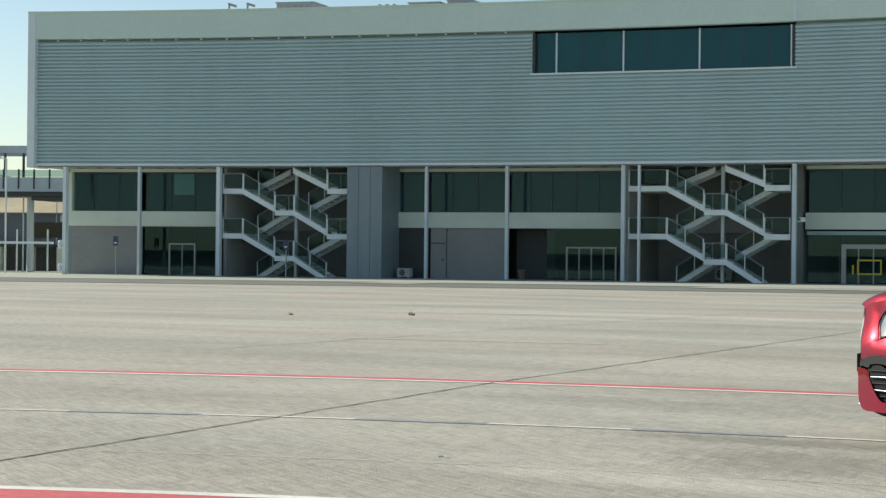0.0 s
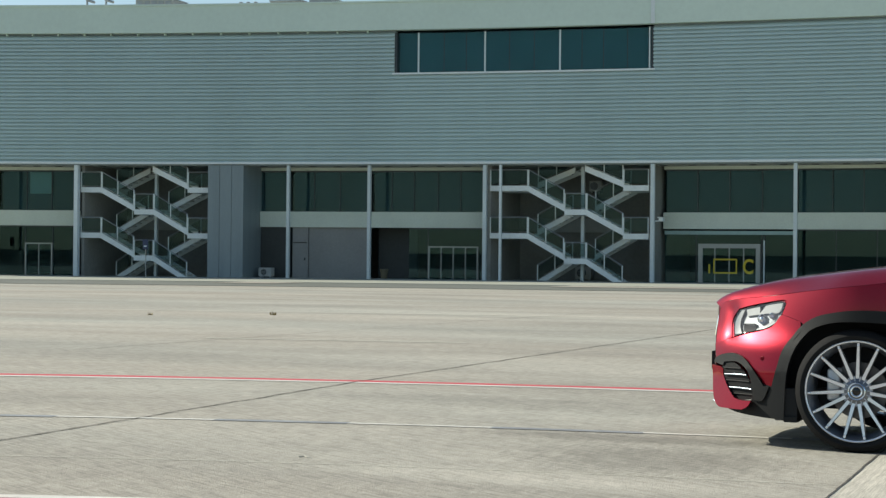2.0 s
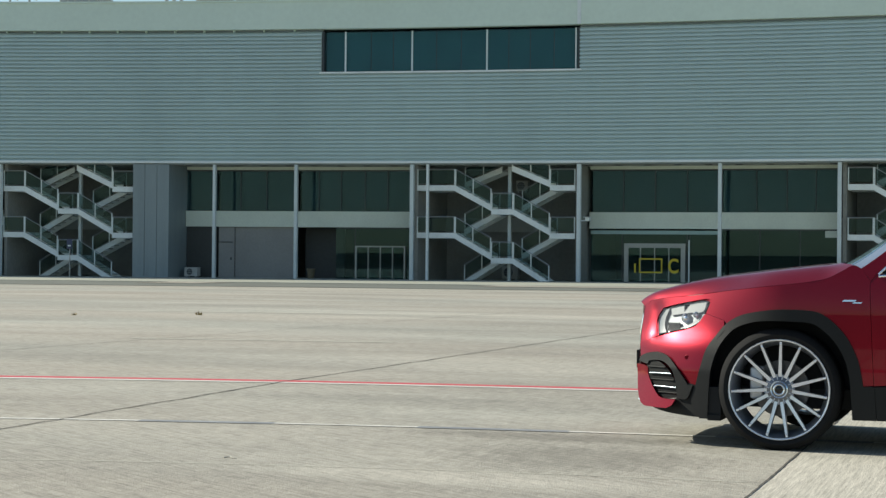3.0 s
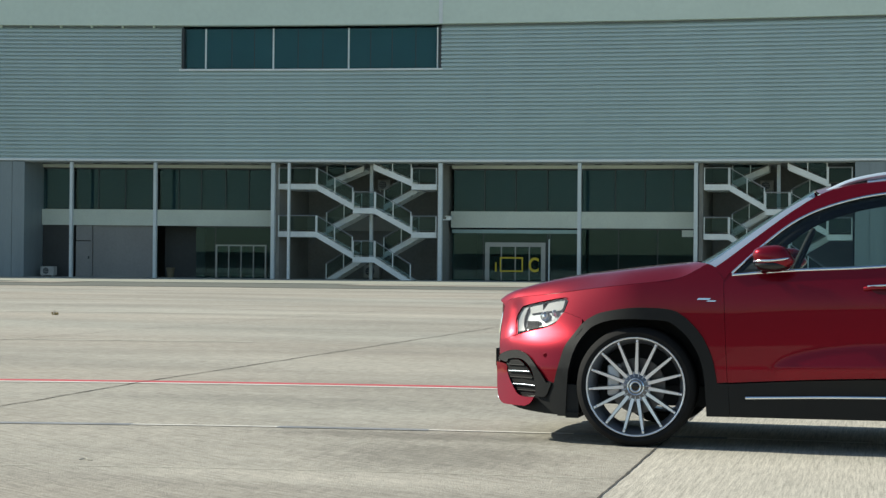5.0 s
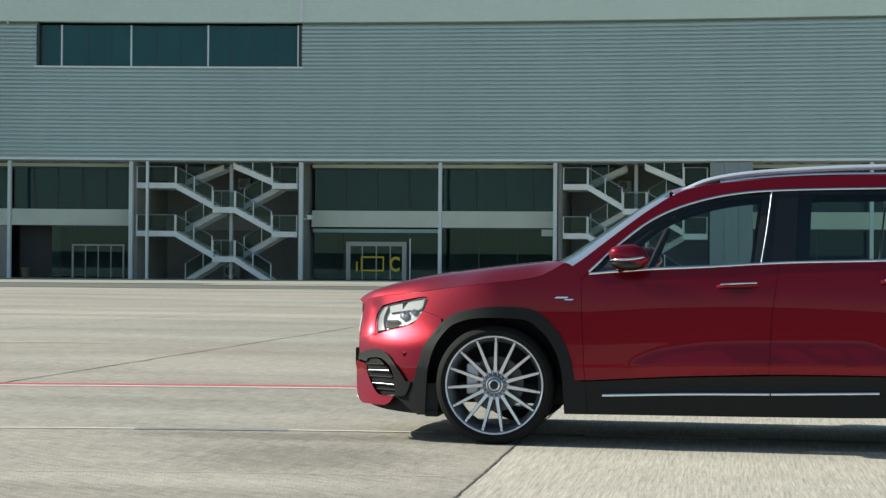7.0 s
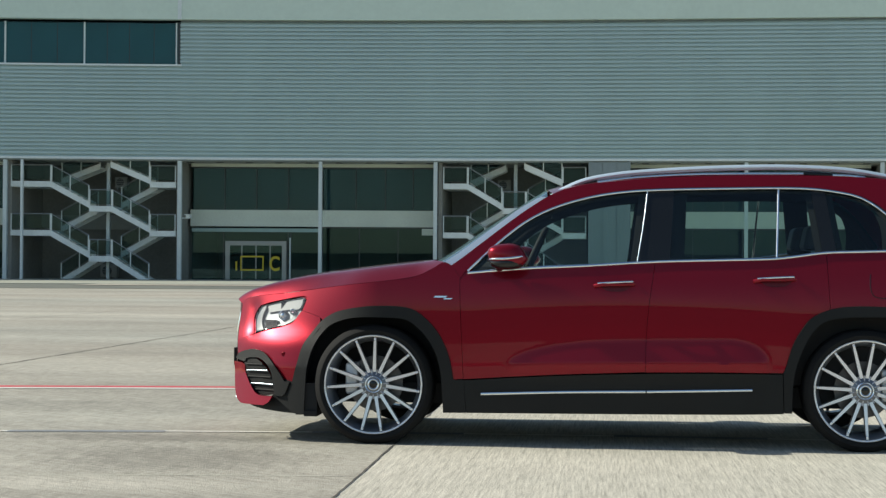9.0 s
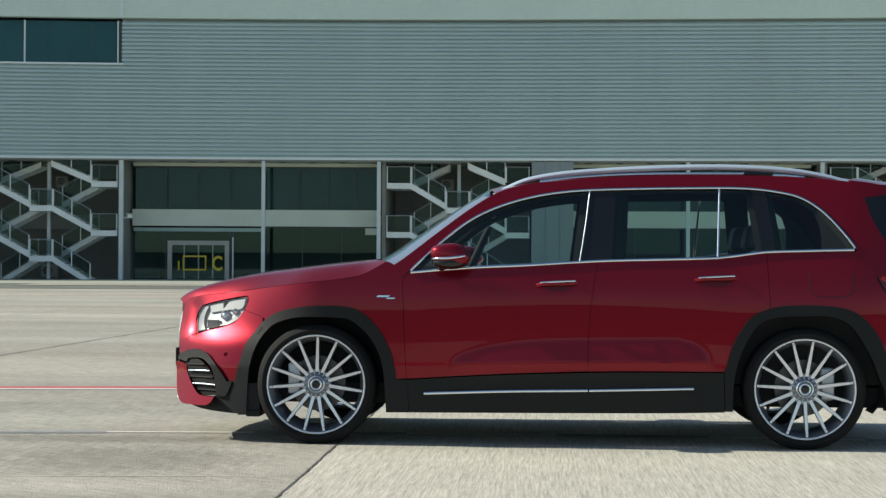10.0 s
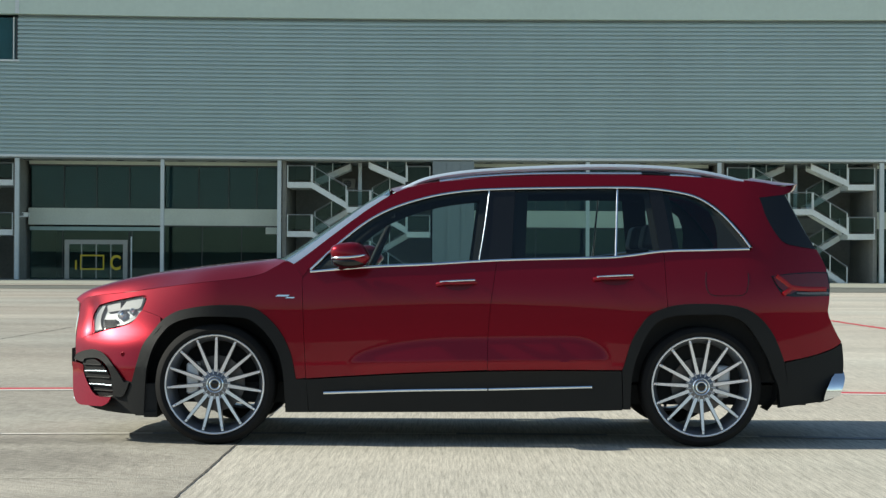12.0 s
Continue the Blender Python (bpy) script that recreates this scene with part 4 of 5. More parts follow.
    side_patch("pillar_trim", [[(1.198, 1.512), (1.279, 1.509)], [(1.279, 1.509), (1.330, 1.148)], [(1.330, 1.148), (1.249, 1.138)]], "gloss_black", far, -0.006, 0.02)
    g = side_patch("quarter_window", [[(1.279, 1.509), (1.374, 1.492), (1.507, 1.452), (1.620, 1.366), (1.724, 1.248), (1.777, 1.167)], [(1.766, 1.157), (1.330, 1.148)]], "car_glass", far, -0.012, 0.0)
    g.visible_shadow = False
    sweep("window_bar", on_side([(1.011, 1.515), (0.987, 1.103)], -0.004), 0.0065, "chrome", far)
    sweep("window_bar", on_side([(0.239, 1.500), (0.211, 1.288), (0.177, 1.082)], 0.002), 0.0032, "satin", far)
    sweep("belt_trim", on_side(BELT + BELT_REAR[1:], 0.006), 0.0085, "chrome", far)
    sweep("window_top_trim", on_side(DLO_TOP, 0.006), 0.0075, "chrome", far)
    side_patch("pillar_glass_trim", [[(1.863, 1.471), (2.024, 1.487)], [(2.024, 1.487), (2.100, 1.326), (2.194, 1.160)], [(2.194, 1.160), (2.081, 1.176), (1.983, 1.209), (1.901, 1.338), (1.863, 1.471)]], "gloss_black", far, 0.0, 0.02)
    side_patch("cowl_corner", [[(-0.985, 1.060), (-0.800, 1.040)], [(-0.800, 1.040), (-0.800, 0.930), (-0.960, 0.930)], [(-0.960, 0.930), (-0.985, 1.060)]], "paint", far, -0.008, 0.0)
    # black plastic arches and sill
    side_patch("front_arch_trim", [ARCH_F, [(-0.901, 0.376), (-0.840, 0.376)], [(-0.840, 0.376), (-0.827, 0.181)], [(-0.827, 0.181), (-0.962, 0.180)], ARCH_F_IN[::-1], [(-1.807, 0.155), (-1.862, 0.160), (-1.912, 0.250), (-1.885, 0.346)]], "plastic", far, 0.012, 0.09)
    side_patch("rear_arch_trim", [ARCH_R, [(1.982, 0.488), (2.003, 0.322), (1.964, 0.219)], [(1.964, 0.219), (1.960, 0.222)], ARCH_R_IN[::-1], [(1.073, 0.206), (1.030, 0.206)], [(1.030, 0.206), (1.022, 0.437)]], "plastic", far, 0.012, 0.09)
    sill = side_patch("sill_trim", [[(-0.840, 0.374), (-0.313, 0.407), (0.226, 0.427), (0.619, 0.433), (1.018, 0.432)], [(1.018, 0.432), (1.026, 0.202)], [(1.026, 0.202), (0.694, 0.193), (0.021, 0.186), (-0.824, 0.181)], [(-0.824, 0.181), (-0.840, 0.374)]], "plastic", far, 0.010, 0.09)
    sweep("sill_strip", on_side([(-0.737, 0.296), (-0.247, 0.313), (0.228, 0.322)], 0.014), 0.010, "chrome", far, sill)
    sweep("sill_strip", on_side([(0.235, 0.322), (0.556, 0.331), (0.844, 0.339)], 0.014), 0.010, "chrome", far, sill)
    # front corner
    fb = side_patch("front_bumper", [[(-2.293, 0.579), (-2.271, 0.452)], [(-2.276, 0.485), (-2.237, 0.517), (-2.127, 0.529), (-2.045, 0.476), (-1.957, 0.383), (-1.912, 0.334)], [(-1.880, 0.340)] + UNDER_F[1:4] + [(-1.722, 0.700), (-1.722, 0.7345)],
                                [(-1.722, 0.7345), (-1.845, 0.7710)], [(-1.845, 0.7710), (-1.864, 0.755), (-1.903, 0.702), (-1.962, 0.674), (-2.074, 0.647), (-2.168, 0.620)], [(-2.168, 0.620), (-2.225, 0.602), (-2.293, 0.579)]], "paint", far, cell=0.03)
    side_patch("vent", [[(-2.223, 0.438), (-2.214, 0.472), (-2.144, 0.475), (-2.072, 0.432), (-2.010, 0.347)], [(-2.010, 0.347), (-2.001, 0.263)], [(-2.001, 0.263), (-2.110, 0.256), (-2.168, 0.314), (-2.214, 0.390), (-2.223, 0.438)]], "vent_mesh", far, 0.007, 0.0, parent=fb)
    side_patch("vent_surround", [[(-2.288, 0.470), (-2.274, 0.497), (-2.242, 0.514), (-2.200, 0.525), (-2.148, 0.531), (-2.084, 0.514), (-2.034, 0.472), (-1.971, 0.398), (-1.935, 0.347)], [(-1.935, 0.347), (-1.900, 0.346)], [(-1.900, 0.346), (-1.940, 0.262), (-2.005, 0.262)], [(-2.005, 0.262), (-2.015, 0.356), (-2.045, 0.433), (-2.103, 0.476), (-2.160, 0.482), (-2.211, 0.474)], [(-2.211, 0.474), (-2.225, 0.455), (-2.288, 0.470)]], "plastic", far, 0.020, 0.03, cell=0.025, parent=fb)
    for ends in ([(-2.206, 0.439), (-2.088, 0.441)], [(-2.193, 0.364), (-2.029, 0.366)], [(-2.143, 0.288), (-2.005, 0.289)]):
        sweep("vent_slat", on_side(ends, 0.012), 0.005, "plastic", far, fb)
    sweep("vent_fin", on_side([(-2.201, 0.401), (-2.128, 0.405), (-2.049, 0.406)], 0.020), 0.004, "satin", far, fb)
    sweep("vent_fin", on_side([(-2.168, 0.324), (-2.095, 0.325), (-2.013, 0.323)], 0.020), 0.004, "satin", far, fb)
    side_patch("bumper_lip", [[(-2.302, 0.450), (-2.223, 0.438), (-2.214, 0.390), (-2.168, 0.314), (-2.110, 0.260), (-2.009, 0.255)], [(-2.009, 0.255), (-2.032, 0.220), (-2.067, 0.201)], [(-2.067, 0.201), (-2.167, 0.200), (-2.242, 0.209), (-2.282, 0.279), (-2.302, 0.450)]], "paint", far, 0.012, 0.05, parent=fb, shape=lambda x, z: inset(x, z) - 0.35 * max(0.0, 0.39 - z))
    side_patch("bumper_skirt", [[(-1.885, 0.346), (-1.960, 0.352), (-2.000, 0.262)], [(-2.000, 0.262), (-2.020, 0.256), (-2.060, 0.212)], [(-2.060, 0.212), (-2.140, 0.208), (-2.225, 0.206)], [(-2.225, 0.206), (-2.121, 0.176), (-1.968, 0.161), (-1.810, 0.155)], [(-1.810, 0.155), (-1.848, 0.268), (-1.885, 0.346)]], "plastic", far, 0.004, 0.05, cell=0.03, parent=fb)
    sweep("splitter_trim", on_side([(-2.290, 0.233), (-2.272, 0.221), (-2.246, 0.213)], 0.0), 0.005, "satin", far, fb)
    sx, sz = (-1.949, 0.509)
    sensor = B()
    bmesh.ops.create_cone(sensor, cap_ends=True, segments=14, radius1=0.014, radius2=0.012, depth=0.008, matrix=pose(sx, inset(sx, sz) - 0.002, sz, 90) if not far else pose(sx, CW - inset(sx, sz) + 0.002, sz, 90))
    part("parking_sensor", sensor, M["paint"], fb)
    # headlamp: shell, reflectors and clear cover
    LAMP = [[(-2.165, 0.628), (-2.180, 0.692), (-2.172, 0.744), (-2.142, 0.789)], [(-2.142, 0.789), (-2.052, 0.815), (-1.900, 0.845), (-1.849, 0.852)], [(-1.849, 0.852), (-1.834, 0.850), (-1.831, 0.836)], [(-1.831, 0.836), (-1.858, 0.765), (-1.900, 0.712), (-1.960, 0.683)], [(-1.960, 0.683), (-2.074, 0.655), (-2.165, 0.628)]]
    hl = side_patch("headlight", LAMP, "lamp_housing", far, -0.035, 0.0, label="clear headlight with silver reflectors")
    ln = side_patch("lens", LAMP, "lens", far, 0.0, 0.045, parent=hl)
    ln.visible_shadow = False
    side_patch("daylight_strip", [[(-2.160, 0.640), (-2.168, 0.693), (-2.158, 0.741), (-2.128, 0.786)], [(-2.128, 0.786), (-2.104, 0.792)], [(-2.104, 0.792), (-2.126, 0.735), (-2.128, 0.690), (-2.112, 0.650)], [(-2.112, 0.650), (-2.160, 0.640)]], "lamp_silver", far, -0.014, 0.012, cell=0.02, parent=hl)
    side_patch("upper_reflector", [[(-2.095, 0.793), (-1.967, 0.821), (-1.850, 0.840)], [(-1.850, 0.840), (-1.872, 0.782), (-1.960, 0.772), (-2.085, 0.752)], [(-2.085, 0.752), (-2.095, 0.793)]], "lamp_silver", far, -0.020, 0.012, cell=0.03, parent=hl)
    side_patch("lower_strip", [[(-2.012, 0.679), (-1.955, 0.702), (-1.890, 0.742)], [(-1.890, 0.742), (-1.904, 0.722), (-1.958, 0.690), (-2.012, 0.672)], [(-2.012, 0.672), (-2.012, 0.679)]], "lamp_silver", far, -0.012, 0.010, cell=0.03, parent=hl)
    side_patch("dark_bezel", [[(-2.106, 0.708), (-2.021, 0.712)], [(-2.021, 0.712), (-2.018, 0.672), (-2.100, 0.656)], [(-2.100, 0.656), (-2.106, 0.708)]], "gloss_black", far, -0.016, 0.01, parent=hl)
    for px_, pz_, pr_ in ((-1.980, 0.738, 0.030), (-1.915, 0.762, 0.020)):
        ring = lathe([(pr_ - 0.008, -0.004), (pr_ - 0.004, -0.010), (pr_, -0.004), (pr_, 0.02)], 24)
        bmesh.ops.create_uvsphere(ring, u_segments=16, v_segments=8, radius=pr_ - 0.009)
        yy = inset(px_, pz_) + 0.018
        ring.transform(pose(px_, CW - yy if far else yy, pz_, 0, 0, 180 if far else 0))
        part("projector", ring, M["mirror_chrome"], hl, smooth=40)
    # tail lamp
    TAIL = [[(1.905, 0.997), (2.029, 1.014), (2.174, 1.022), (2.264, 1.022)], [(2.264, 1.022), (2.276, 0.961), (2.273, 0.880)], [(2.273, 0.880), (2.132, 0.877), (1.996, 0.881), (1.941, 0.927), (1.905, 0.997)]]
    tl = side_patch("tail_lamp", TAIL, "gloss_black", far, 0.003, 0.02, label="dark red wraparound tail lamp")
    side_patch("lens", [[(1.915, 0.994), (2.028, 1.008), (2.173, 1.015), (2.259, 1.015)], [(2.259, 1.015), (2.270, 0.921)], [(2.270, 0.921), (2.096, 0.918), (2.010, 0.888)], [(2.010, 0.888), (1.948, 0.934), (1.915, 0.994)]], "red_lens", far, 0.010, 0.008, parent=tl)
    side_patch("lower_lens", [[(2.060, 0.901), (2.258, 0.904)], [(2.258, 0.904), (2.262, 0.890), (2.078, 0.891), (2.060, 0.901)]], "lamp_housing", far, 0.012, 0.006, parent=tl)
    for k in range(9):
        xa = 2.085 + 0.019 * k
        sweep("lamp_rib", on_side([(xa, 0.902), (xa + 0.014, 0.889)], 0.019), 0.0028, "lamp_silver", far, tl, 6)
    sweep("light_guide", on_side([(1.936, 0.997), (1.984, 0.964), (2.032, 0.931), (2.133, 0.921), (2.248, 0.921)], 0.012), 0.014, "light_guide", far, tl, flat=0.4)
    sweep("light_guide", on_side([(1.975, 0.891), (2.000, 0.908), (2.032, 0.931)], 0.012), 0.013, "light_guide", far, tl, flat=0.4)
    # rear corner
    rb = side_patch("rear_bumper", [[(1.987, 0.486), (2.136, 0.514), (2.284, 0.556), (2.356, 0.595)], [(2.356, 0.595), (2.368, 0.485), (2.362, 0.399), (2.317, 0.279)], [(2.317, 0.279), (2.220, 0.251), (2.046, 0.231), (1.951, 0.219)], [(1.951, 0.219), (2.003, 0.322), (1.987, 0.486)]], "plastic", far, 0.006, 0.05)
    side_patch("exhaust_trim", [[(2.285, 0.391), (2.362, 0.458)], [(2.362, 0.458), (2.374, 0.388), (2.332, 0.285)], [(2.332, 0.285), (2.227, 0.258)], [(2.227, 0.258), (2.241, 0.316), (2.285, 0.391)]], "mirror_chrome", far, 0.010, 0.04, cell=0.02, parent=rb, shape=lambda x, z: inset(x, z) - 0.05 * (1 - ((z - 0.30) / 0.11) ** 2))
    side_patch("fuel_flap" if far else "filler_flap", [[(1.526, 1.032), (1.760, 1.033)], [(1.760, 1.033), (1.764, 0.960), (1.742, 0.897)], [(1.742, 0.897), (1.649, 0.887), (1.549, 0.889), (1.520, 0.932)], [(1.520, 0.932), (1.526, 1.032)]], "paint", far, 0.002, 0.006)
    sweep("flap_gap", on_side([(1.519, 1.019), (1.517, 0.939), (1.546, 0.886), (1.649, 0.880), (1.742, 0.890), (1.767, 0.960), (1.766, 1.013)], 0.0), 0.0022, "gloss_black", far)
    side_patch("spoiler_side", [[(1.778, 1.574), (1.912, 1.558), (2.010, 1.539), (2.084, 1.551)], [(2.084, 1.551), (2.058, 1.505), (2.013, 1.487)], [(2.013, 1.487), (1.862, 1.468)], [(1.862, 1.468), (1.821, 1.516), (1.778, 1.574)]], "paint", far, 0.001, 0.02)
    # roof rail on black feet
    RAIL = [(-0.335, 1.485), (-0.253, 1.534), (-0.123, 1.586), (0.083, 1.622), (0.359, 1.644), (0.703, 1.660), (1.047, 1.665), (1.391, 1.649), (1.631, 1.612), (1.787, 1.571)]
    rail = sweep("roof_rail", [(x, 0.31, z - 0.012) for x, z in RAIL], 0.017, "satin", far, flat=1.2)
    sweep("rail_base_strip", [(x, 0.30, z) for x, z in [(-0.054, 1.562), (0.186, 1.590), (0.564, 1.609), (1.164, 1.612)]], 0.010, "chrome", far, rail)
    sweep("rail_base_strip", [(x, 0.30, z) for x, z in [(1.336, 1.603), (1.439, 1.600), (1.525, 1.590)]], 0.010, "chrome", far, rail)
    for pts in ([(-0.328, 1.478), (-0.208, 1.544), (-0.061, 1.582)], [(1.164, 1.629), (1.250, 1.626), (1.339, 1.620)], [(1.525, 1.604), (1.662, 1.587), (1.772, 1.567)]):
        sweep("rail_foot", [(x, 0.312, z - 0.016) for x, z in pts], 0.017, "gloss_black", far, rail)
    # wing badge: plain bars
    if not far:
        for a, b, z0, z1 in ((-1.023, -0.950, 0.863, 0.873), (-0.967, -0.917, 0.853, 0.860)):
            side_patch("wing_badge", [[(a, z0), (b, z0), ], [(b, z0), (b + 0.01, z1)], [(b + 0.01, z1), (a + 0.012, z1)]], "chrome", far, 0.008, 0.008)

# inner wing behind the bonnet gap, and cabin linings
for far in (False, True):
    side_patch("inner_wing", [[(-2.275, 0.716), (-2.138, 0.850), (-1.843, 0.885), (-1.524, 0.925), (-1.234, 0.955), (-1.092, 0.990)], [(-1.092, 1.005), (-1.231, 0.845), (-1.665, 0.790), (-1.780, 0.717)], [(-1.780, 0.717), (-1.834, 0.769), (-1.837, 0.847), (-2.093, 0.824), (-2.177, 0.768)], [(-2.177, 0.768), (-2.192, 0.624), (-2.230, 0.589), (-2.281, 0.716)]], "paint", far, -0.012, 0.0)
    sweep("window_lining", [(x, d + 0.035, z) for x, d, z in on_side(DLO_TOP)], 0.034, "interior", far, flat=0.6)
    sweep("window_lining", [(x, d + 0.03, z - 0.02) for x, d, z in on_side(BELT + BELT_REAR[1:])], 0.026, "interior", far, flat=0.6)
    side_patch("pillar_lining", [[(0.192, 1.504), (0.474, 1.512)], [(0.474, 1.512), (0.452, 1.090)], [(0.452, 1.090), (0.137, 1.075)]], "interior", far, -0.04, 0.0)
    side_patch("pillar_lining", [[(1.164, 1.516), (1.320, 1.502)], [(1.320, 1.502), (1.344, 1.327), (1.370, 1.148)], [(1.370, 1.148), (1.215, 1.131)]], "interior", far, -0.04, 0.0)
    side_patch("pillar_lining", [[(1.533, 1.434), (1.619, 1.363), (1.724, 1.245), (1.780, 1.167)], [(1.780, 1.157), (1.598, 1.153)], [(1.598, 1.153), (1.592, 1.295), (1.533, 1.434)]], "interior", far, -0.04, 0.0)

# pale strip up the windscreen edge: grazing sky reflection put in as colour
for far in (False, True):
    side_patch("windscreen_sheen", [[(-0.964, 1.076), (-0.888, 1.124), (-0.767, 1.215), (-0.609, 1.335), (-0.500, 1.414), (-0.396, 1.470)], [(-0.396, 1.470), (-0.358, 1.466)], [(-0.358, 1.466), (-0.455, 1.400), (-0.555, 1.328), (-0.710, 1.209), (-0.851, 1.097), (-0.916, 1.050)], [(-0.916, 1.050), (-0.964, 1.076)]], "satin", far, -0.02, 0.01)

# bonnet, glass and roof across the car
bridge("bonnet", on_side([(-2.285, 0.800), (-2.250, 0.836), (-2.159, 0.857), (-1.981, 0.876), (-1.826, 0.897), (-1.672, 0.918), (-1.488, 0.941), (-1.251, 0.968), (-1.118, 0.993), (-1.036, 1.034), (-0.966, 1.075)]),
       [(-2.340, 0.9, 0.835), (-2.300, 0.9, 0.866), (-2.210, 0.9, 0.908), (-2.018, 0.9, 0.962), (-1.830, 0.9, 0.999), (-1.610, 0.9, 1.030), (-1.435, 0.9, 1.052), (-1.217, 0.9, 1.077), (-1.150, 0.9, 1.083), (-1.100, 0.9, 1.086), (-1.071, 0.9, 1.088)], "paint", n=24, crease=(0.80, 0.17))
ws = bridge("windscreen", [(x, d + 0.03, z) for x, d, z in on_side([(-0.923, 1.060), (-0.851, 1.104), (-0.710, 1.215), (-0.555, 1.335), (-0.455, 1.407), (-0.358, 1.470)])],
            [(-1.071, 0.9, 1.084), (-0.976, 0.9, 1.139), (-0.824, 0.9, 1.244), (-0.634, 0.9, 1.372), (-0.507, 0.9, 1.456), (-0.379, 0.9, 1.536)], "car_glass", 2.2)
ws.visible_shadow = False
bridge("roof", [(x, d + 0.004, z) for x, d, z in on_side(ROOF_EDGE[5:])],
       [(-0.379, 0.9, 1.532), (-0.125, 0.9, 1.587), (0.385, 0.9, 1.623), (1.112, 0.9, 1.634), (1.657, 0.9, 1.616), (1.912, 0.9, 1.598)], "paint", 2.4)
bridge("spoiler", [(x, 0.27, z) for x, z in [(1.785, 1.571), (1.936, 1.551), (2.067, 1.545), (2.087, 1.548)]], [(1.897, 0.9, 1.609), (2.021, 0.9, 1.590), (2.130, 0.9, 1.576), (2.173, 0.9, 1.576)], "paint", 3.0)
bridge("spoiler_underside", [(x, 0.275, z) for x, z in [(2.087, 1.545), (2.046, 1.496), (1.885, 1.482)]], [(2.173, 0.9, 1.572), (2.130, 0.9, 1.514), (2.002, 0.9, 1.499)], "paint", 3.0)
bridge("rear_window", [(x, d + 0.004, z) for x, d, z in on_side([(2.024, 1.487), (2.100, 1.326), (2.194, 1.160)])], [(2.093, 0.9, 1.503), (2.173, 0.9, 1.346), (2.275, 0.9, 1.157)], "gloss_black", 2.4)
bridge("tailgate", [(x, d + 0.004, z) for x, d, z in on_side([(2.201, 1.157), (2.251, 1.062), (2.272, 0.961), (2.272, 0.860), (2.264, 0.772), (2.319, 0.657), (2.355, 0.602)])],
       [(2.275, 0.9, 1.153), (2.311, 0.9, 1.048), (2.295, 0.9, 0.939), (2.309, 0.9, 0.830), (2.309, 0.9, 0.735), (2.351, 0.9, 0.619), (2.380, 0.9, 0.560)], "paint", 3.0)
bridge("rear_bumper_cover", on_side([(2.356, 0.595), (2.368, 0.485), (2.362, 0.399), (2.317, 0.279), (2.220, 0.251)]), [(2.422, 0.9, 0.553), (2.432, 0.9, 0.429), (2.422, 0.9, 0.338), (2.380, 0.9, 0.248), (2.281, 0.9, 0.211)], "plastic", 3.0)
bridge("front_fascia", on_side([(-2.285, 0.800), (-2.295, 0.700), (-2.293, 0.579), (-2.280, 0.451), (-2.282, 0.348), (-2.260, 0.246), (-2.208, 0.205)]), [(-2.340, 0.9, 0.835), (-2.325, 0.9, 0.720), (-2.329, 0.9, 0.575), (-2.333, 0.9, 0.429), (-2.329, 0.9, 0.320), (-2.311, 0.9, 0.229), (-2.272, 0.9, 0.193)], "paint", 3.0)
fa = bridge("grille", [(x, 0.57, z) for x, z in [(-2.290, 0.790), (-2.300, 0.727), (-2.310, 0.657), (-2.314, 0.601), (-2.310, 0.535)]], [(-2.350, 0.9, 0.800), (-2.353, 0.9, 0.730), (-2.356, 0.9, 0.660), (-2.356, 0.9, 0.600), (-2.353, 0.9, 0.530)], "gloss_black", 3.0)
sweep("grille_frame", [(x, 0.565, z) for x, z in [(-2.282, 0.796), (-2.296, 0.768), (-2.306, 0.727), (-2.318, 0.657), (-2.322, 0.601), (-2.318, 0.535)]], 0.010, "chrome", parent=fa)
bm = box(B(), -2.358, -2.335, CW / 2 - 0.26, CW / 2 + 0.26, 0.410, 0.520)
part("plate_holder", bm, M["plastic"], car)
side_patch("lamp_side_trim", [[(-2.215, 0.739), (-2.241, 0.673), (-2.247, 0.595)], [(-2.247, 0.595), (-2.170, 0.618), (-2.173, 0.676), (-2.181, 0.733), (-2.161, 0.775)], [(-2.161, 0.775), (-2.215, 0.739)]], "paint", False, -0.008, 0.01)

# cabin and underbody
bm = box(B(), -1.95, 2.15, 0.22, CW - 0.22, 0.22, 0.34)
part("underbody", bm, M["interior"], car)
for x0, x1 in ((-0.88, 0.98),):
    part("floor_pan", box(B(), x0, x1, 0.12, CW - 0.12, 0.26, 0.38), M["interior"], car)
for y0, y1 in ((0.16, 0.19), (CW - 0.19, CW - 0.16)):
    part("door_lining", box(B(), -0.85, 1.95, y0, y1, 0.36, 0.96), M["interior"], car)
for y0 in (0.30, CW - 0.28):
    for xh in (-1.383, 1.493):
        part("wheel_well", box(B(), xh - 0.43, xh + 0.43, y0 - 0.02, y0, 0.25, 0.80), M["interior"], car)
        bm, prev = B(), None
        ya, yb = (0.085, 0.32) if y0 < 1 else (CW - 0.32, CW - 0.085)
        for k in range(25):
            a = radians(-22 + 224 * k / 24)
            r = 0.46 if 0 < k < 24 else 0.43
            row = [bm.verts.new((xh + r * math.cos(a), y, 0.358 + r * math.sin(a))) for y in (ya, yb)]
            if prev:
                bm.faces.new((prev[0], row[0], row[1], prev[1]))
            prev = row
        part("arch_liner", bm, M["interior"], car, smooth=50)
part("skid_flap", box(B(), -1.806, -1.728, 0.06, CW - 0.06, 0.142, 0.175), M["plastic"], car)
part("arch_filler", box(B(), -1.86, -1.730, 0.075, CW - 0.075, 0.150, 0.34), M["interior"], car)
part("engine_bay_wall", box(B(), -2.0, -1.0, 0.32, CW - 0.32, 0.3, 0.82), M["interior"], car)
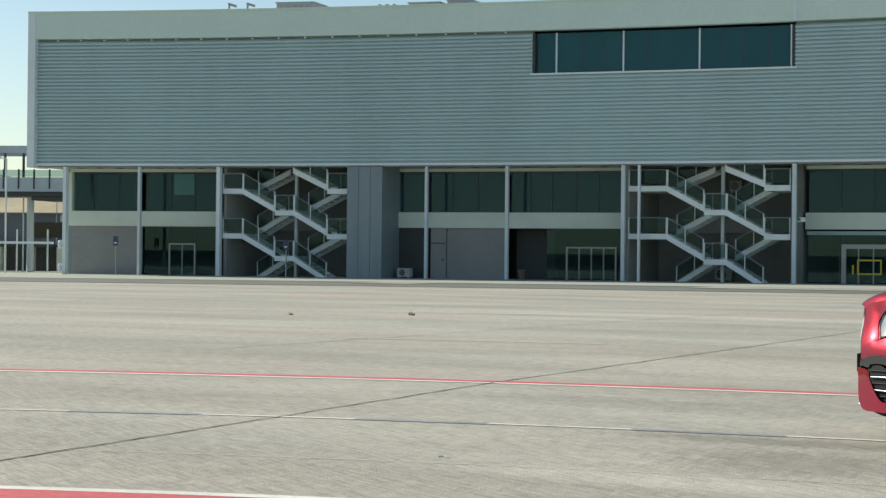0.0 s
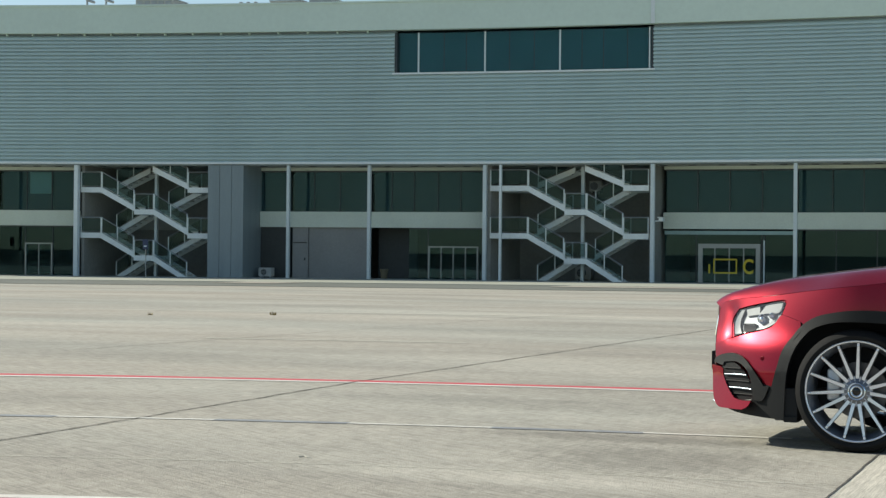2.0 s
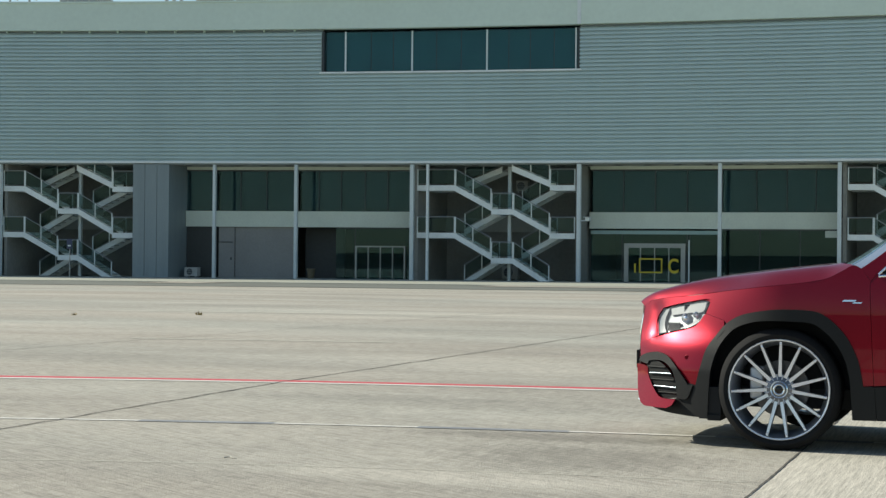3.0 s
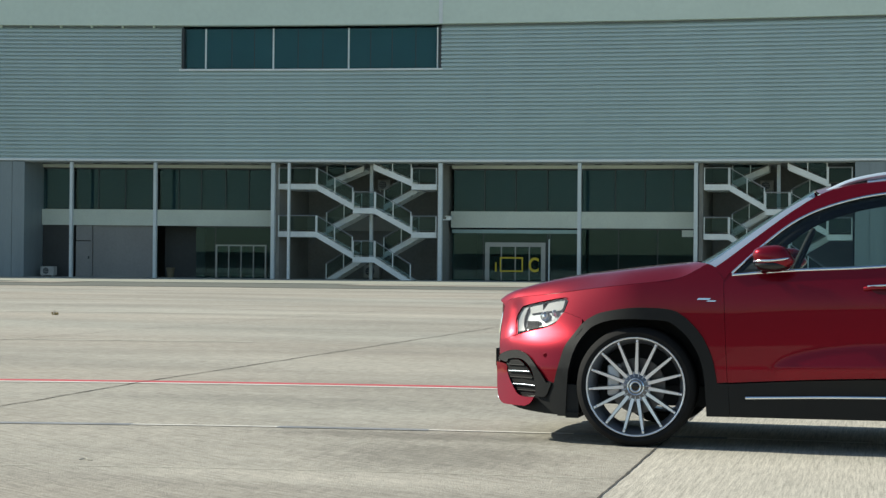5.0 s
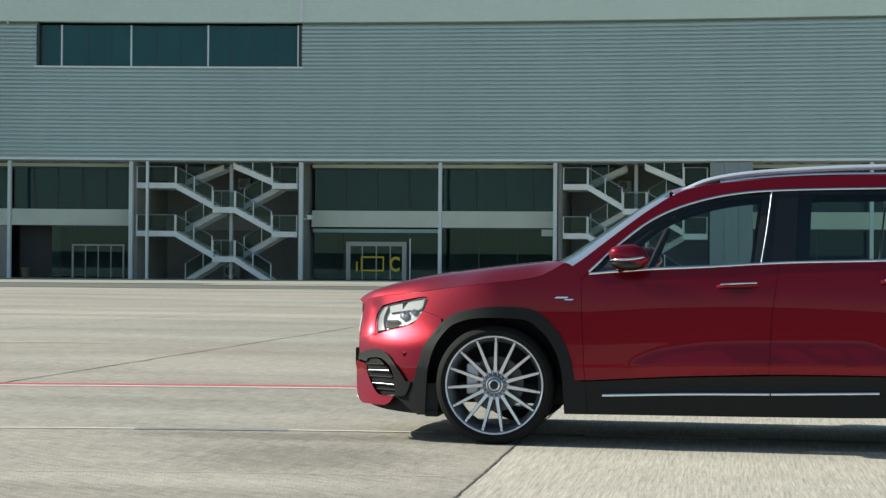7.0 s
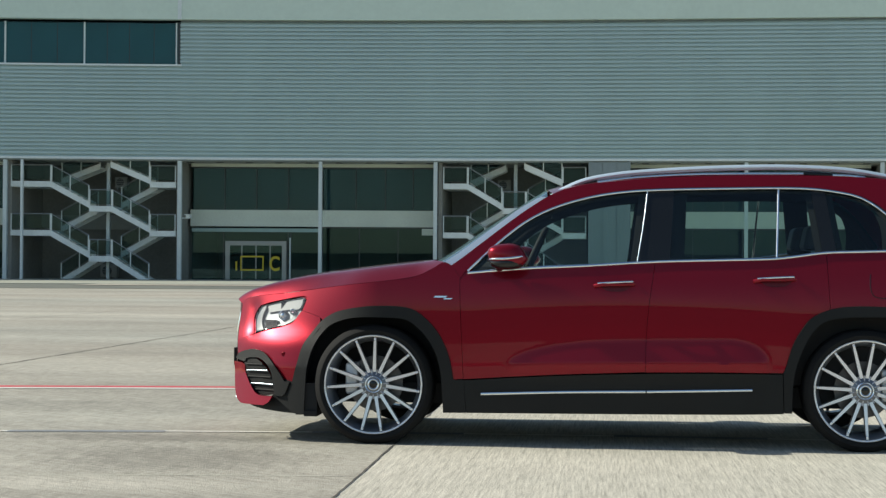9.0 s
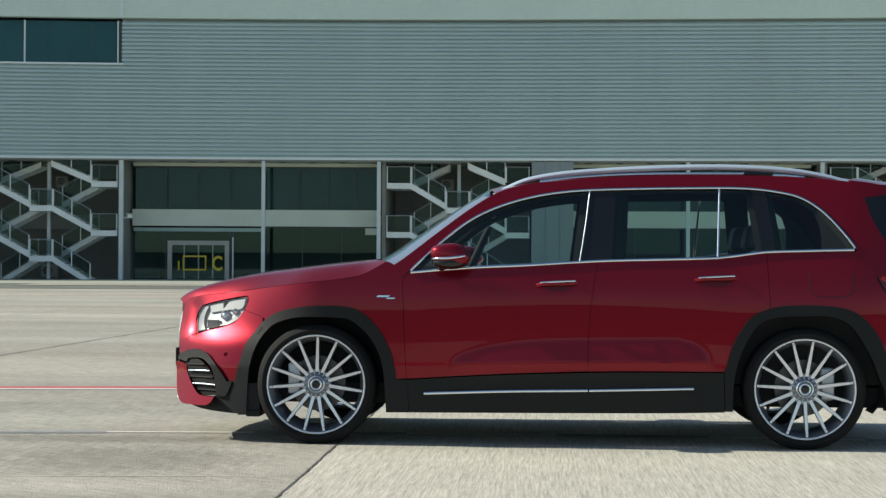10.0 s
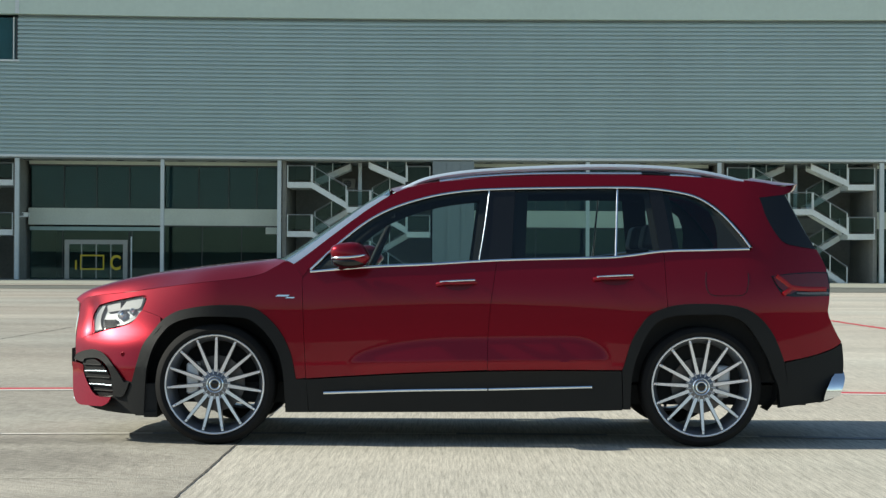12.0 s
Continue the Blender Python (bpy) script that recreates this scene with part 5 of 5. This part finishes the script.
part("boot_floor", box(B(), 1.0, 2.1, 0.3, CW - 0.3, 0.3, 0.85), M["interior"], car)


def rounded(x0, x1, y0, y1, z0, z1, r=0.05, lean=0.0, seg=3):
    bm = box(B(), x0, x1, y0, y1, z0, z1)
    bmesh.ops.bevel(bm, geom=bm.edges[:], offset=r, segments=seg, affect='EDGES', profile=0.5)
    for v in bm.verts:
        v.co.x += lean * (v.co.z - z0)
    return bm


part("dashboard", rounded(-0.907, -0.489, 0.2, CW - 0.2, 0.7, 1.077, 0.06), M["interior"], car)
wheel_c = Vector((-0.453, 0.52, 1.112))
bm = B()
ring = []
for i in range(28):
    a = 2 * math.pi * i / 28
    c = Vector((0.0, 0.185 * math.cos(a), 0.185 * math.sin(a)))
    o = c.normalized()
    ring.append([bm.verts.new(c + 0.016 * (math.cos(b) * o + math.sin(b) * Vector((1, 0, 0)))) for b in (2 * math.pi * k / 8 for k in range(8))])
for i in range(28):
    a, b = ring[i], ring[(i + 1) % 28]
    for k in range(8):
        bm.faces.new((a[k], a[(k + 1) % 8], b[(k + 1) % 8], b[k]))
bm.transform(Matrix.Translation(wheel_c) @ pose(0, 0, 0, 0, 24, 0))
part("steering_wheel", bm, M["interior"], car, smooth=60)
for y0, y1 in ((0.30, 0.80), (1.04, 1.54)):
    s = part("front_seat", rounded(-0.015, 0.144, y0, y1, 0.5, 1.02, 0.05, 0.30), M["seat"], car)
    part("headrest", rounded(0.261, 0.374, y0 + 0.12, y1 - 0.12, 1.183, 1.339, 0.035, 0.2), M["seat"], s)
    s = part("rear_seat", rounded(1.045, 1.186, y0 - 0.02, y1 + 0.02, 0.5, 1.08, 0.05, 0.30), M["seat"], car)
    part("headrest", rounded(1.179, 1.292, y0 + 0.12, y1 - 0.12, 1.155, 1.311, 0.03, 0.2), M["seat"], s)
part("headliner", box(B(), -0.270, 1.948, 0.33, CW - 0.33, 1.536, 1.558), M["interior"], car)
part("rear_mirror", rounded(-0.379, -0.354, 0.8, 1.02, 1.357, 1.412, 0.003), M["interior"], car)

# door mirrors
for far in (False, True):
    bm = B()
    bmesh.ops.create_uvsphere(bm, u_segments=24, v_segments=14, radius=1.0)
    cx, cz = (-0.582, 1.111)
    for v in bm.verts:
        n = v.co.copy()
        v.co = Vector([math.copysign(abs(c) ** 0.72, c) for c in n])
        v.co = Vector((cx + v.co.x * 0.108 + (0.02 if v.co.z < 0 else -0.028 * v.co.z), -0.06 + v.co.y * 0.08, cz + v.co.z * 0.071 + 0.012 * v.co.x))
    if far:
        for v in bm.verts:
            v.co.y = CW - v.co.y
    mi = part("door_mirror", bm, M["paint"], car, smooth=60)
    sweep("mirror_strip", [(cx - 0.105, -0.06, cz - 0.022), (cx - 0.08, -0.114, cz - 0.018), (cx, -0.144, cz - 0.014), (cx + 0.08, -0.122, cz - 0.004), (cx + 0.107, -0.08, cz + 0.002)], 0.008, "chrome", far, mi)
    bm = B()
    bmesh.ops.create_uvsphere(bm, u_segments=20, v_segments=10, radius=1.0)
    for v in bm.verts:
        v.co = Vector((cx + v.co.x * 0.106, (-0.06 + v.co.y * 0.083), cz - 0.040 + v.co.z * 0.042))
        if far:
            v.co.y = CW - v.co.y
    part("mirror_base", bm, M["gloss_black"], mi, smooth=60)
    ax, az_ = (-0.652, 1.048)
    sweep("mirror_arm", [(ax, 0.06, az_), (ax + 0.02, -0.02, az_ - 0.005), (cx, -0.09, cz - 0.05)], 0.022, "gloss_black", far, mi)


# ---- wheels ----
def wheel(x, d, far, turn, radius=0.357):
    rim_r = 0.292
    w = new("wheel")
    w.parent = car
    s = -1 if far else 1
    w.matrix_basis = pose(x, (CW - d) if far else d, 0.341, 0, turn, 180 if far else 0)
    tagged(w, "multi-spoke alloy wheel with a low black tyre")
    part("tyre", lathe([(rim_r - 0.01, 0.03), (rim_r + 0.004, 0.008), (rim_r + 0.02, 0.0), (radius - 0.035, -0.004), (radius - 0.012, 0.012), (radius, 0.035), (radius, 0.09), (radius - 0.004, 0.095), (radius, 0.10), (radius, 0.15), (radius, 0.205), (radius - 0.02, 0.235), (rim_r, 0.24), (rim_r - 0.02, 0.22)]), M["tyre"], w, smooth=40)
    part("rim", lathe([(rim_r + 0.002, 0.012), (rim_r + 0.004, 0.004), (rim_r, 0.0), (rim_r - 0.006, 0.003), (rim_r - 0.008, 0.012)], 64), M["alloy"], w, smooth=40)
    part("barrel", lathe([(rim_r - 0.008, 0.012), (rim_r - 0.026, 0.05), (rim_r - 0.037, 0.10), (rim_r - 0.037, 0.215), (rim_r - 0.02, 0.235)], 40), M["barrel"], w, smooth=40)
    sp, face = B(), B()
    for b, y0, grow in ((sp, 0.022, 0.0), (face, 0.0185, -0.002)):
        r0, r1 = 0.066, rim_r - 0.012
        w0, w1 = 0.0125 + grow, 0.0085 + grow
        top = [b.verts.new(p) for p in ((-w0, y0 + 0.016, r0), (w0, y0 + 0.016, r0), (w1, y0 - 0.010, r1), (-w1, y0 - 0.010, r1))]
        thick = 0.035 if b is sp else 0.003
        bot = [b.verts.new(v.co + Vector((0, thick, 0))) for v in top]
        b.faces.new(top)
        b.faces.new(bot[::-1])
        for i in range(4):
            j = (i + 1) % 4
            b.faces.new((top[i], bot[i], bot[j], top[j]))
    first = part("spoke", sp, M["alloy_dark"], w)
    cut = part("machined_face", face, M["alloy"], w)
    rv = B()
    bmesh.ops.create_uvsphere(rv, u_segments=8, v_segments=6, radius=0.008, matrix=pose(0, 0.010, rim_r - 0.026))
    rivet = part("rivet", rv, M["alloy"], w, smooth=60)
    for k in range(1, 15):
        for piece in (first, cut, rivet):
            c = piece.copy()
            scene.collection.objects.link(c)
            c.parent = w
            c.matrix_basis = pose(0, 0, 0, 0, 24 * k, 0)
    part("hub", lathe([(0.0, 0.012), (0.03, 0.012), (0.034, 0.016), (0.046, 0.016), (0.05, 0.022), (0.075, 0.034), (0.085, 0.06), (0.08, 0.12)], 40), M["hub"], w, smooth=30)
    lug = part("hub_rib", rounded(-0.0035, 0.0035, 0.026, 0.045, 0.054, 0.090, 0.002, seg=1), M["barrel"], w)
    for k in range(1, 15):
        c = lug.copy()
        scene.collection.objects.link(c)
        c.parent = w
        c.matrix_basis = pose(0, 0, 0, 0, 24 * k + 12, 0)
    lug.matrix_basis = pose(0, 0, 0, 0, 12, 0)
    part("centre_cap", lathe([(0.0, 0.009), (0.018, 0.010), (0.028, 0.014)], 32), M["gloss_black"], w, smooth=40)
    part("centre_cap_ring", lathe([(0.026, 0.011), (0.030, 0.009), (0.034, 0.011), (0.034, 0.016)], 40), M["chrome"], w, smooth=30)
    part("centre_cap_ring", lathe([(0.044, 0.016), (0.048, 0.013), (0.051, 0.016), (0.051, 0.022)], 40), M["chrome"], w, smooth=30)
    return w


for xh, d, far, turn in ((-1.383, 0.02, False, 2.0), (1.493, 0.02, False, 9.5), (-1.383, 0.02, True, 5.0), (1.493, 0.02, True, 12.0)):
    wheel(xh, d, far, turn)
    y = (CW - 0.13) if far else 0.13
    s = -1 if far else 1
    bm = lathe([(0.05, 0.0), (0.165, 0.0), (0.165, 0.025), (0.05, 0.025)], 48)
    bm.transform(pose(xh, y, 0.341, 0, 0, 180 if far else 0))
    part("brake_disc", bm, M["disc"], car, smooth=30)
    bm = rounded(-0.04, 0.04, -0.05, 0.06, -0.095, 0.095, 0.015)
    for v in bm.verts:
        v.co.x += 0.8 * v.co.z ** 2 * 2
    ca = radians(168 if xh < 0 else 10)
    bm.transform(pose(xh + 0.150 * math.cos(ca), y, 0.341 + 0.150 * math.sin(ca)) if xh < 0 else pose(xh + 0.150 * math.cos(ca), y, 0.341 + 0.150 * math.sin(ca), 0, 180, 0))
    part("brake_caliper", bm, M["caliper"], car, smooth=40)


# ---- small things along the terminal ----
def aircon(x, y, z, w=1.0, h=0.7, on_wall=False):
    a = thing("air_conditioner", "aged white outdoor air-conditioning unit", "air conditioner", "air conditioners")
    part("casing", box(B(), x, x + w, y, y + 0.4, z, z + h), M["aircon"], a, bent=True)
    bm = B()
    cx, cz, r = x + 0.4 * w, z + h / 2, 0.38 * h
    bm.faces.new([bm.verts.new((cx + r * math.cos(t), y - 0.005, cz + r * math.sin(t))) for t in (2 * math.pi * k / 24 for k in range(24))])
    part("fan_opening", bm, M["mullion"], a, bent=True)
    for k in range(4):
        zz = cz - r + (k + 0.5) * r / 2
        hw = math.sqrt(max(0.0, r * r - (zz - cz) ** 2))
        part("guard_bar", box(B(), cx - hw, cx + hw, y - 0.02, y - 0.008, zz - 0.01, zz + 0.01), M["steel"], a, bent=True)
    for dx in (0.08, w - 0.16):
        part("foot", box(B(), x + dx, x + dx + 0.08, y + 0.03, y + 0.37, z - (0.07 if not on_wall else 0.05), z), M["steel"], a, bent=True)
    if on_wall:
        for dx in (0.1, w - 0.16):
            part("bracket", box(B(), x + dx, x + dx + 0.06, y + 0.05, y + 0.62, z - 0.10, z - 0.05), M["steel"], a, bent=True)


aircon(-46.9, YB + 1.2, 0.01, 0.85, 0.5)
aircon(-28.3, YB + 4.75, 0.01, 0.95, 0.72)
aircon(-27.5, YB + 4.8, 5.05, 0.7, 0.6, True)
aircon(-5.9, YB + 4.8, 5.0, 0.7, 0.6, True)

for x, top in ((-66.2, 2.2), (-53.35, 2.05)):
    s = thing("sign_post", "small blue sign on a thin grey post", "sign", "blue signs by the kerb")
    part("post", rod(B(), (x, YB - 1.0, -0.07), (x, YB - 1.0, top), 0.035), M["steel"], s, bent=True)
    part("plate", box(B(), x - 0.18, x + 0.18, YB - 1.06, YB - 1.035, top - 0.55, top), M["blue"], s, bent=True)
    part("bar", box(B(), x - 0.10, x + 0.10, YB - 1.066, YB - 1.061, top - 0.42, top - 0.34), M["white_frame"], s, bent=True)

for z in (0.08, 1.45):
    fx = thing("corner_light", "small white rounded light fixture on the corner column", "light fixture", "lights on the corner column")
    part("housing", rounded(-71.78, -71.50, YB - 0.08, YB + 0.22, z, z + 0.5, 0.12, seg=4), M["white_frame"], fx, bent=True, smooth=40)
    part("arm", box(B(), -71.52, -71.44, YB + 0.06, YB + 0.12, z + 0.2, z + 0.28), M["steel"], fx, bent=True)

cctv = thing("security_camera", "small white security camera on a wall bracket", "camera")
part("bracket", rod(B(), (-22.52, YB + 0.55, 3.25), (-22.1, YB + 0.4, 3.25), 0.04), M["white_frame"], cctv, bent=True)
part("housing", rounded(-22.22, -21.98, YB + 0.1, YB + 0.55, 3.22, 3.42, 0.04), M["white_frame"], cctv, bent=True)
part("hood", box(B(), -22.26, -21.94, YB - 0.02, YB + 0.5, 3.42, 3.45), M["white_frame"], cctv, bent=True)

M["bin_brown"] = material("brown_plastic", (0.15, 0.125, 0.075), 0.6, 0.0, 0.08, 6.0, 40.0)
bin_ = thing("waste_bin", "small brown waste bin beside the shopfront", "bin")
bm = B()
bmesh.ops.create_cone(bm, cap_ends=True, segments=20, radius1=0.17, radius2=0.24, depth=0.50, matrix=pose(-39.0, REC - 0.35, 0.19))
part("tub", bm, M["bin_brown"], bin_, bent=True)
bm = B()
bmesh.ops.create_cone(bm, cap_ends=True, segments=20, radius1=0.26, radius2=0.235, depth=0.06, matrix=pose(-39.0, REC - 0.35, 0.47))
part("rim", bm, M["bin_brown"], bin_, bent=True)

# yellow lettering behind the entrance glass: one readable letter, the rest as plain bars
sign = thing("gate_sign", "yellow letter and outlined box on the entrance glass", "sign")
ys = REC - 0.115
for x0, x1, z0, z1 in ((-19.68, -18.40, 1.17, 1.25), (-19.68, -18.40, 0.44, 0.52), (-19.68, -19.61, 0.52, 1.17), (-18.47, -18.40, 0.52, 1.17), (-19.95, -19.86, 0.45, 0.95)):
    part("bar", box(B(), x0, x1, ys, ys + 0.01, z0, z1), M["yellow"], sign, bent=True)
txt = bpy.data.curves.new("letter", 'FONT')
txt.body, txt.size, txt.extrude, txt.offset = "C", 1.10, 0.006, 0.022
txt.materials.append(M["yellow"])
lt = new("letter", txt)
lt.parent = sign
wx, wy, _ = warp(-18.10, ys, 0)
lt.matrix_basis = pose(wx, wy, 0.46, 90, 0, 0) @ Matrix.Diagonal((0.78, 1.0, 1.0, 1.0))

# roof plant behind the parapet
def roof_box(x0, x1, z1, mat="aircon"):
    u = thing("roof_unit", "pale metal plant box on the terminal roof", "roof equipment", "plant on the roof")
    part("casing", box(B(), x0, x1, YB + 1.6, YB + 3.2, ROOF - 0.3, z1), M[mat], u, bent=True)
    part("lid", box(B(), x0 - 0.06, x1 + 0.06, YB + 1.55, YB + 3.25, z1, z1 + 0.06), M["steel"], u, bent=True)
    for k in range(int((x1 - x0) / 0.5)):
        part("louvre", box(B(), x0 + 0.15 + 0.5 * k, x0 + 0.5 + 0.5 * k, YB + 1.57, YB + 1.595, z1 - 0.4, z1 - 0.1), M["steel"], u, bent=True)


roof_box(-55.9, -53.2, 16.05)
roof_box(-46.5, -44.4, 15.85)
roof_box(-43.9, -42.4, 15.95, "steel")
for x in (-59.6, -58.2):
    v = thing("roof_vent", "bent grey vent pipe on the terminal roof", "roof equipment", "vents on the roof")
    part("pipe", rod(B(), (x, YB + 1.8, ROOF - 0.3), (x, YB + 1.8, 16.15), 0.07), M["steel"], v, bent=True)
    part("elbow", rod(B(), (x - 0.05, YB + 1.8, 16.10), (x + 0.55, YB + 1.8, 15.95), 0.08), M["steel"], v, bent=True)
for x in (-48.6, -48.1, -47.6):
    v = thing("roof_vent", "short grey vent stub on the terminal roof", "roof equipment", "vents on the roof")
    part("pipe", rod(B(), (x, YB + 1.8, ROOF - 0.3), (x, YB + 1.8, 15.80), 0.06), M["steel"], v, bent=True)
    part("cap", rod(B(), (x, YB + 1.8, 15.75), (x, YB + 1.8, 15.87), 0.12), M["steel"], v, bent=True)

# ---- beyond the end of the terminal ----
M["slate"] = material("blue_grey_wall", (0.17, 0.20, 0.24), 0.7, 0.0, 0.06, 0.3, 5.0)
M["grey_deck"] = material("weathered_deck_steel", (0.46, 0.53, 0.58), 0.6, 0.1, 0.08, 0.5, 8.0)


def kz(z):
    return 1.085 + (z - 1.085) * 0.858


BY = 100.0
foot = thing("footbridge", "raised glazed walkway bridge joining the terminal", "footbridge")
part("deck", box(B(), -104, -83.0, BY, BY + 4, kz(6.2), kz(6.5), 3), M["grey_deck"], foot, bent=True)
part("lower_beam", box(B(), -104, -83.2, BY + 0.3, BY + 3.6, kz(5.85), kz(6.2), 3), M["mullion"], foot, bent=True)
for k in range(14):
    x = -103.6 + 1.55 * k
    p = part("side_panel", box(B(), x + 0.05, x + 1.5, BY + 0.02, BY + 0.08, kz(6.5), kz(7.35)), M["grey_deck"], foot, bent=True)
    q = part("glass_panel", box(B(), x + 0.05, x + 1.5, BY + 0.03, BY + 0.045, kz(7.38), kz(7.95)), M["balustrade"], foot, bent=True)
    q.visible_shadow = False
    part("post", box(B(), x - 0.04, x + 0.04, BY - 0.06, BY + 0.08, kz(6.4), kz(8.0)), M["mullion"], foot, bent=True)
part("canopy", box(B(), -104, -87.0, BY + 0.5, BY + 4, kz(9.35), kz(9.95), 3), M["grey_deck"], foot, bent=True)
for k in range(6):
    x = -88.2 - 1.9 * k
    part("canopy_post", box(B(), x - 0.07, x + 0.07, BY + 0.6, BY + 0.75, kz(7.3), kz(9.35)), M["mullion"], foot, bent=True)
for x in (-88.6, -97.0):
    part("pier", rod(B(), (x, BY + 2, -0.2), (x, BY + 2, kz(5.9)), 0.28, 14), M["column"], foot, bent=True)
part("pier_head", box(B(), -87.3, -83.6, BY + 0.6, BY + 3.4, kz(5.5), kz(5.85)), M["mullion"], foot, bent=True)

shed = thing("service_building", "low blue-grey service building under the bridge", "building")
part("wall", box(B(), -112, -82.0, BY + 8, BY + 14, -0.3, kz(4.6), 3), M["slate"], shed, bent=True)
part("roof", box(B(), -112.4, -81.6, BY + 7.7, BY + 14.4, kz(4.6), kz(4.75), 3), M["slate"], shed, bent=True)
part("canopy", box(B(), -112, -82.0, BY + 6.4, BY + 8, kz(1.75), kz(1.95), 3), M["mullion"], shed, bent=True)
part("opening", box(B(), -112, -82.5, BY + 7.9, BY + 7.985, -0.1, kz(1.75), 3), M["dark_wall"], shed, bent=True)
part("window", box(B(), -93.5, -90.3, BY + 7.93, BY + 7.99, kz(2.6), kz(3.9), 3), M["gloss_black"], shed, bent=True)
for x in (-107, -103, -99.4, -96.0, -92.6, -89.4, -86.2):
    part("pillar", box(B(), x - 0.3, x + 0.3, BY + 6.5, BY + 7.0, -0.2, kz(1.75)), M["cream"], shed, bent=True)

fence = thing("pipe_rail", "pale horizontal pipe rail on thin posts", "railing")
part("rail", box(B(), -104, -79.5, BY - 6.06, BY - 5.94, kz(1.9), kz(2.08), 3), M["white_frame"], fence, bent=True)
for x in (-96, -92.5, -88.9, -85.9, -82.9, -80.0):
    part("post", rod(B(), (x, BY - 6, -0.2), (x, BY - 6, kz(3.0)), 0.06), M["column"], fence, bent=True)


def lamp_post(x, y, h, r):
    p = thing("street_lamp", "slim grey street lamp with a short arm", "street lamp", "lamps beyond the terminal")
    part("pole", rod(B(), (x, y, -0.2), (x, y, h), r), M["column"], p, bent=True)
    part("arm", rod(B(), (x, y, h), (x - 0.7, y, h + 0.08), r * 0.6), M["column"], p, bent=True)
    part("head", rounded(x - 1.5, x - 0.6, y - 0.15, y + 0.15, h + 0.0, h + 0.16, 0.05), M["white_frame"], p, bent=True)


lamp_post(-84.9, 95.0, kz(8.45), 0.07)
lamp_post(-88.9, 101.5, kz(7.0), 0.06)
lamp_post(-91.0, 108.0, kz(6.5), 0.06)
bm = B()
rows = []
for j in range(9):
    row = []
    for i in range(33):
        x, y = -330 + 260 * i / 32, 190 + 130 * j / 8
        z = 18.5 * math.sin(math.pi * min(1.0, j / 8 + 0.02)) ** 0.8 * (0.86 + 0.14 * math.sin(i * 0.7)) + 0.8 * noise.noise((x * 0.05, y * 0.05, 0)) - 0.5
        row.append(bm.verts.new((x, y, z)))
    rows.append(row)
for a, b in zip(rows, rows[1:]):
    for i in range(32):
        bm.faces.new((a[i], a[i + 1], b[i + 1], b[i]))
hill = part("hill", bm, M["tan"], smooth=80)
tagged(hill, "low hill of dry tan grass beyond the apron", "hill", kind="structure")

# unseen wall added behind the camera as a dark horizon for paint and glass to reflect
M["reflected_wall_dull"] = material("dull_reflected_wall", (0.26, 0.26, 0.22), 0.8, 0.0, 0.15, 0.1, 2.0)
bm = slab(B(), [(-200, -0.3), (200, -0.3), (200, 2.0), (40, 2.2), (-40, 1.9), (-200, 2.1)], -64, -60)
wall_ = part("reflected_wall", bm, M["reflected_wall_dull"])
tagged(wall_, "long low dark wall, unseen, added for reflections", "wall", kind="structure")


# ---- weeds in the paving ----
def weed(x, y, size, seed):
    rnd = random.Random(seed)
    bm = B()
    for _ in range(20):
        a, l, w = rnd.uniform(0, 6.283), size * rnd.uniform(0.4, 1.0), 0.012
        ox, oy = rnd.gauss(0, 0.25 * size), rnd.gauss(0, 0.12 * size)
        lean = rnd.uniform(0.1, 0.9)
        z = ground_height(y) - 0.005
        p = Vector((x + ox, y + oy, z))
        s = Vector((-math.sin(a), math.cos(a), 0)) * w
        tip = p + Vector((math.cos(a) * l * lean, math.sin(a) * l * lean, l * (1.1 - lean)))
        mid = p.lerp(tip, 0.5) + Vector((0, 0, 0.12 * l))
        v = [bm.verts.new(q) for q in (p - s, p + s, mid + s * 0.8, mid - s * 0.8, tip)]
        bm.faces.new((v[0], v[1], v[2], v[3]))
        bm.faces.new((v[3], v[2], v[4]))
    ob = part("weed", bm, M["weed"])
    return tagged(ob, "small dry weed tuft growing from a paving joint", "weed", "weeds in the apron")


M["weed"] = material("dry_weed", (0.34, 0.27, 0.12), 0.8, 0.0, 0.2, 20.0, 60.0)
weed(-15.1, 28.5, 0.13, 1)
weed(-17.0, 27.1, 0.08, 2)

twig = sweep("twig", [(-4.17, 8.20 - CY, -0.012), (-4.14, 8.22 - CY, -0.008), (-4.12, 8.20 - CY, -0.010), (-4.09, 8.195 - CY, -0.012)], 0.0035, "pale", parent=None)
twig.parent = None
twig.location = (0, CY, 0)
tagged(twig, "small pale dry twig lying on the concrete", "twig")
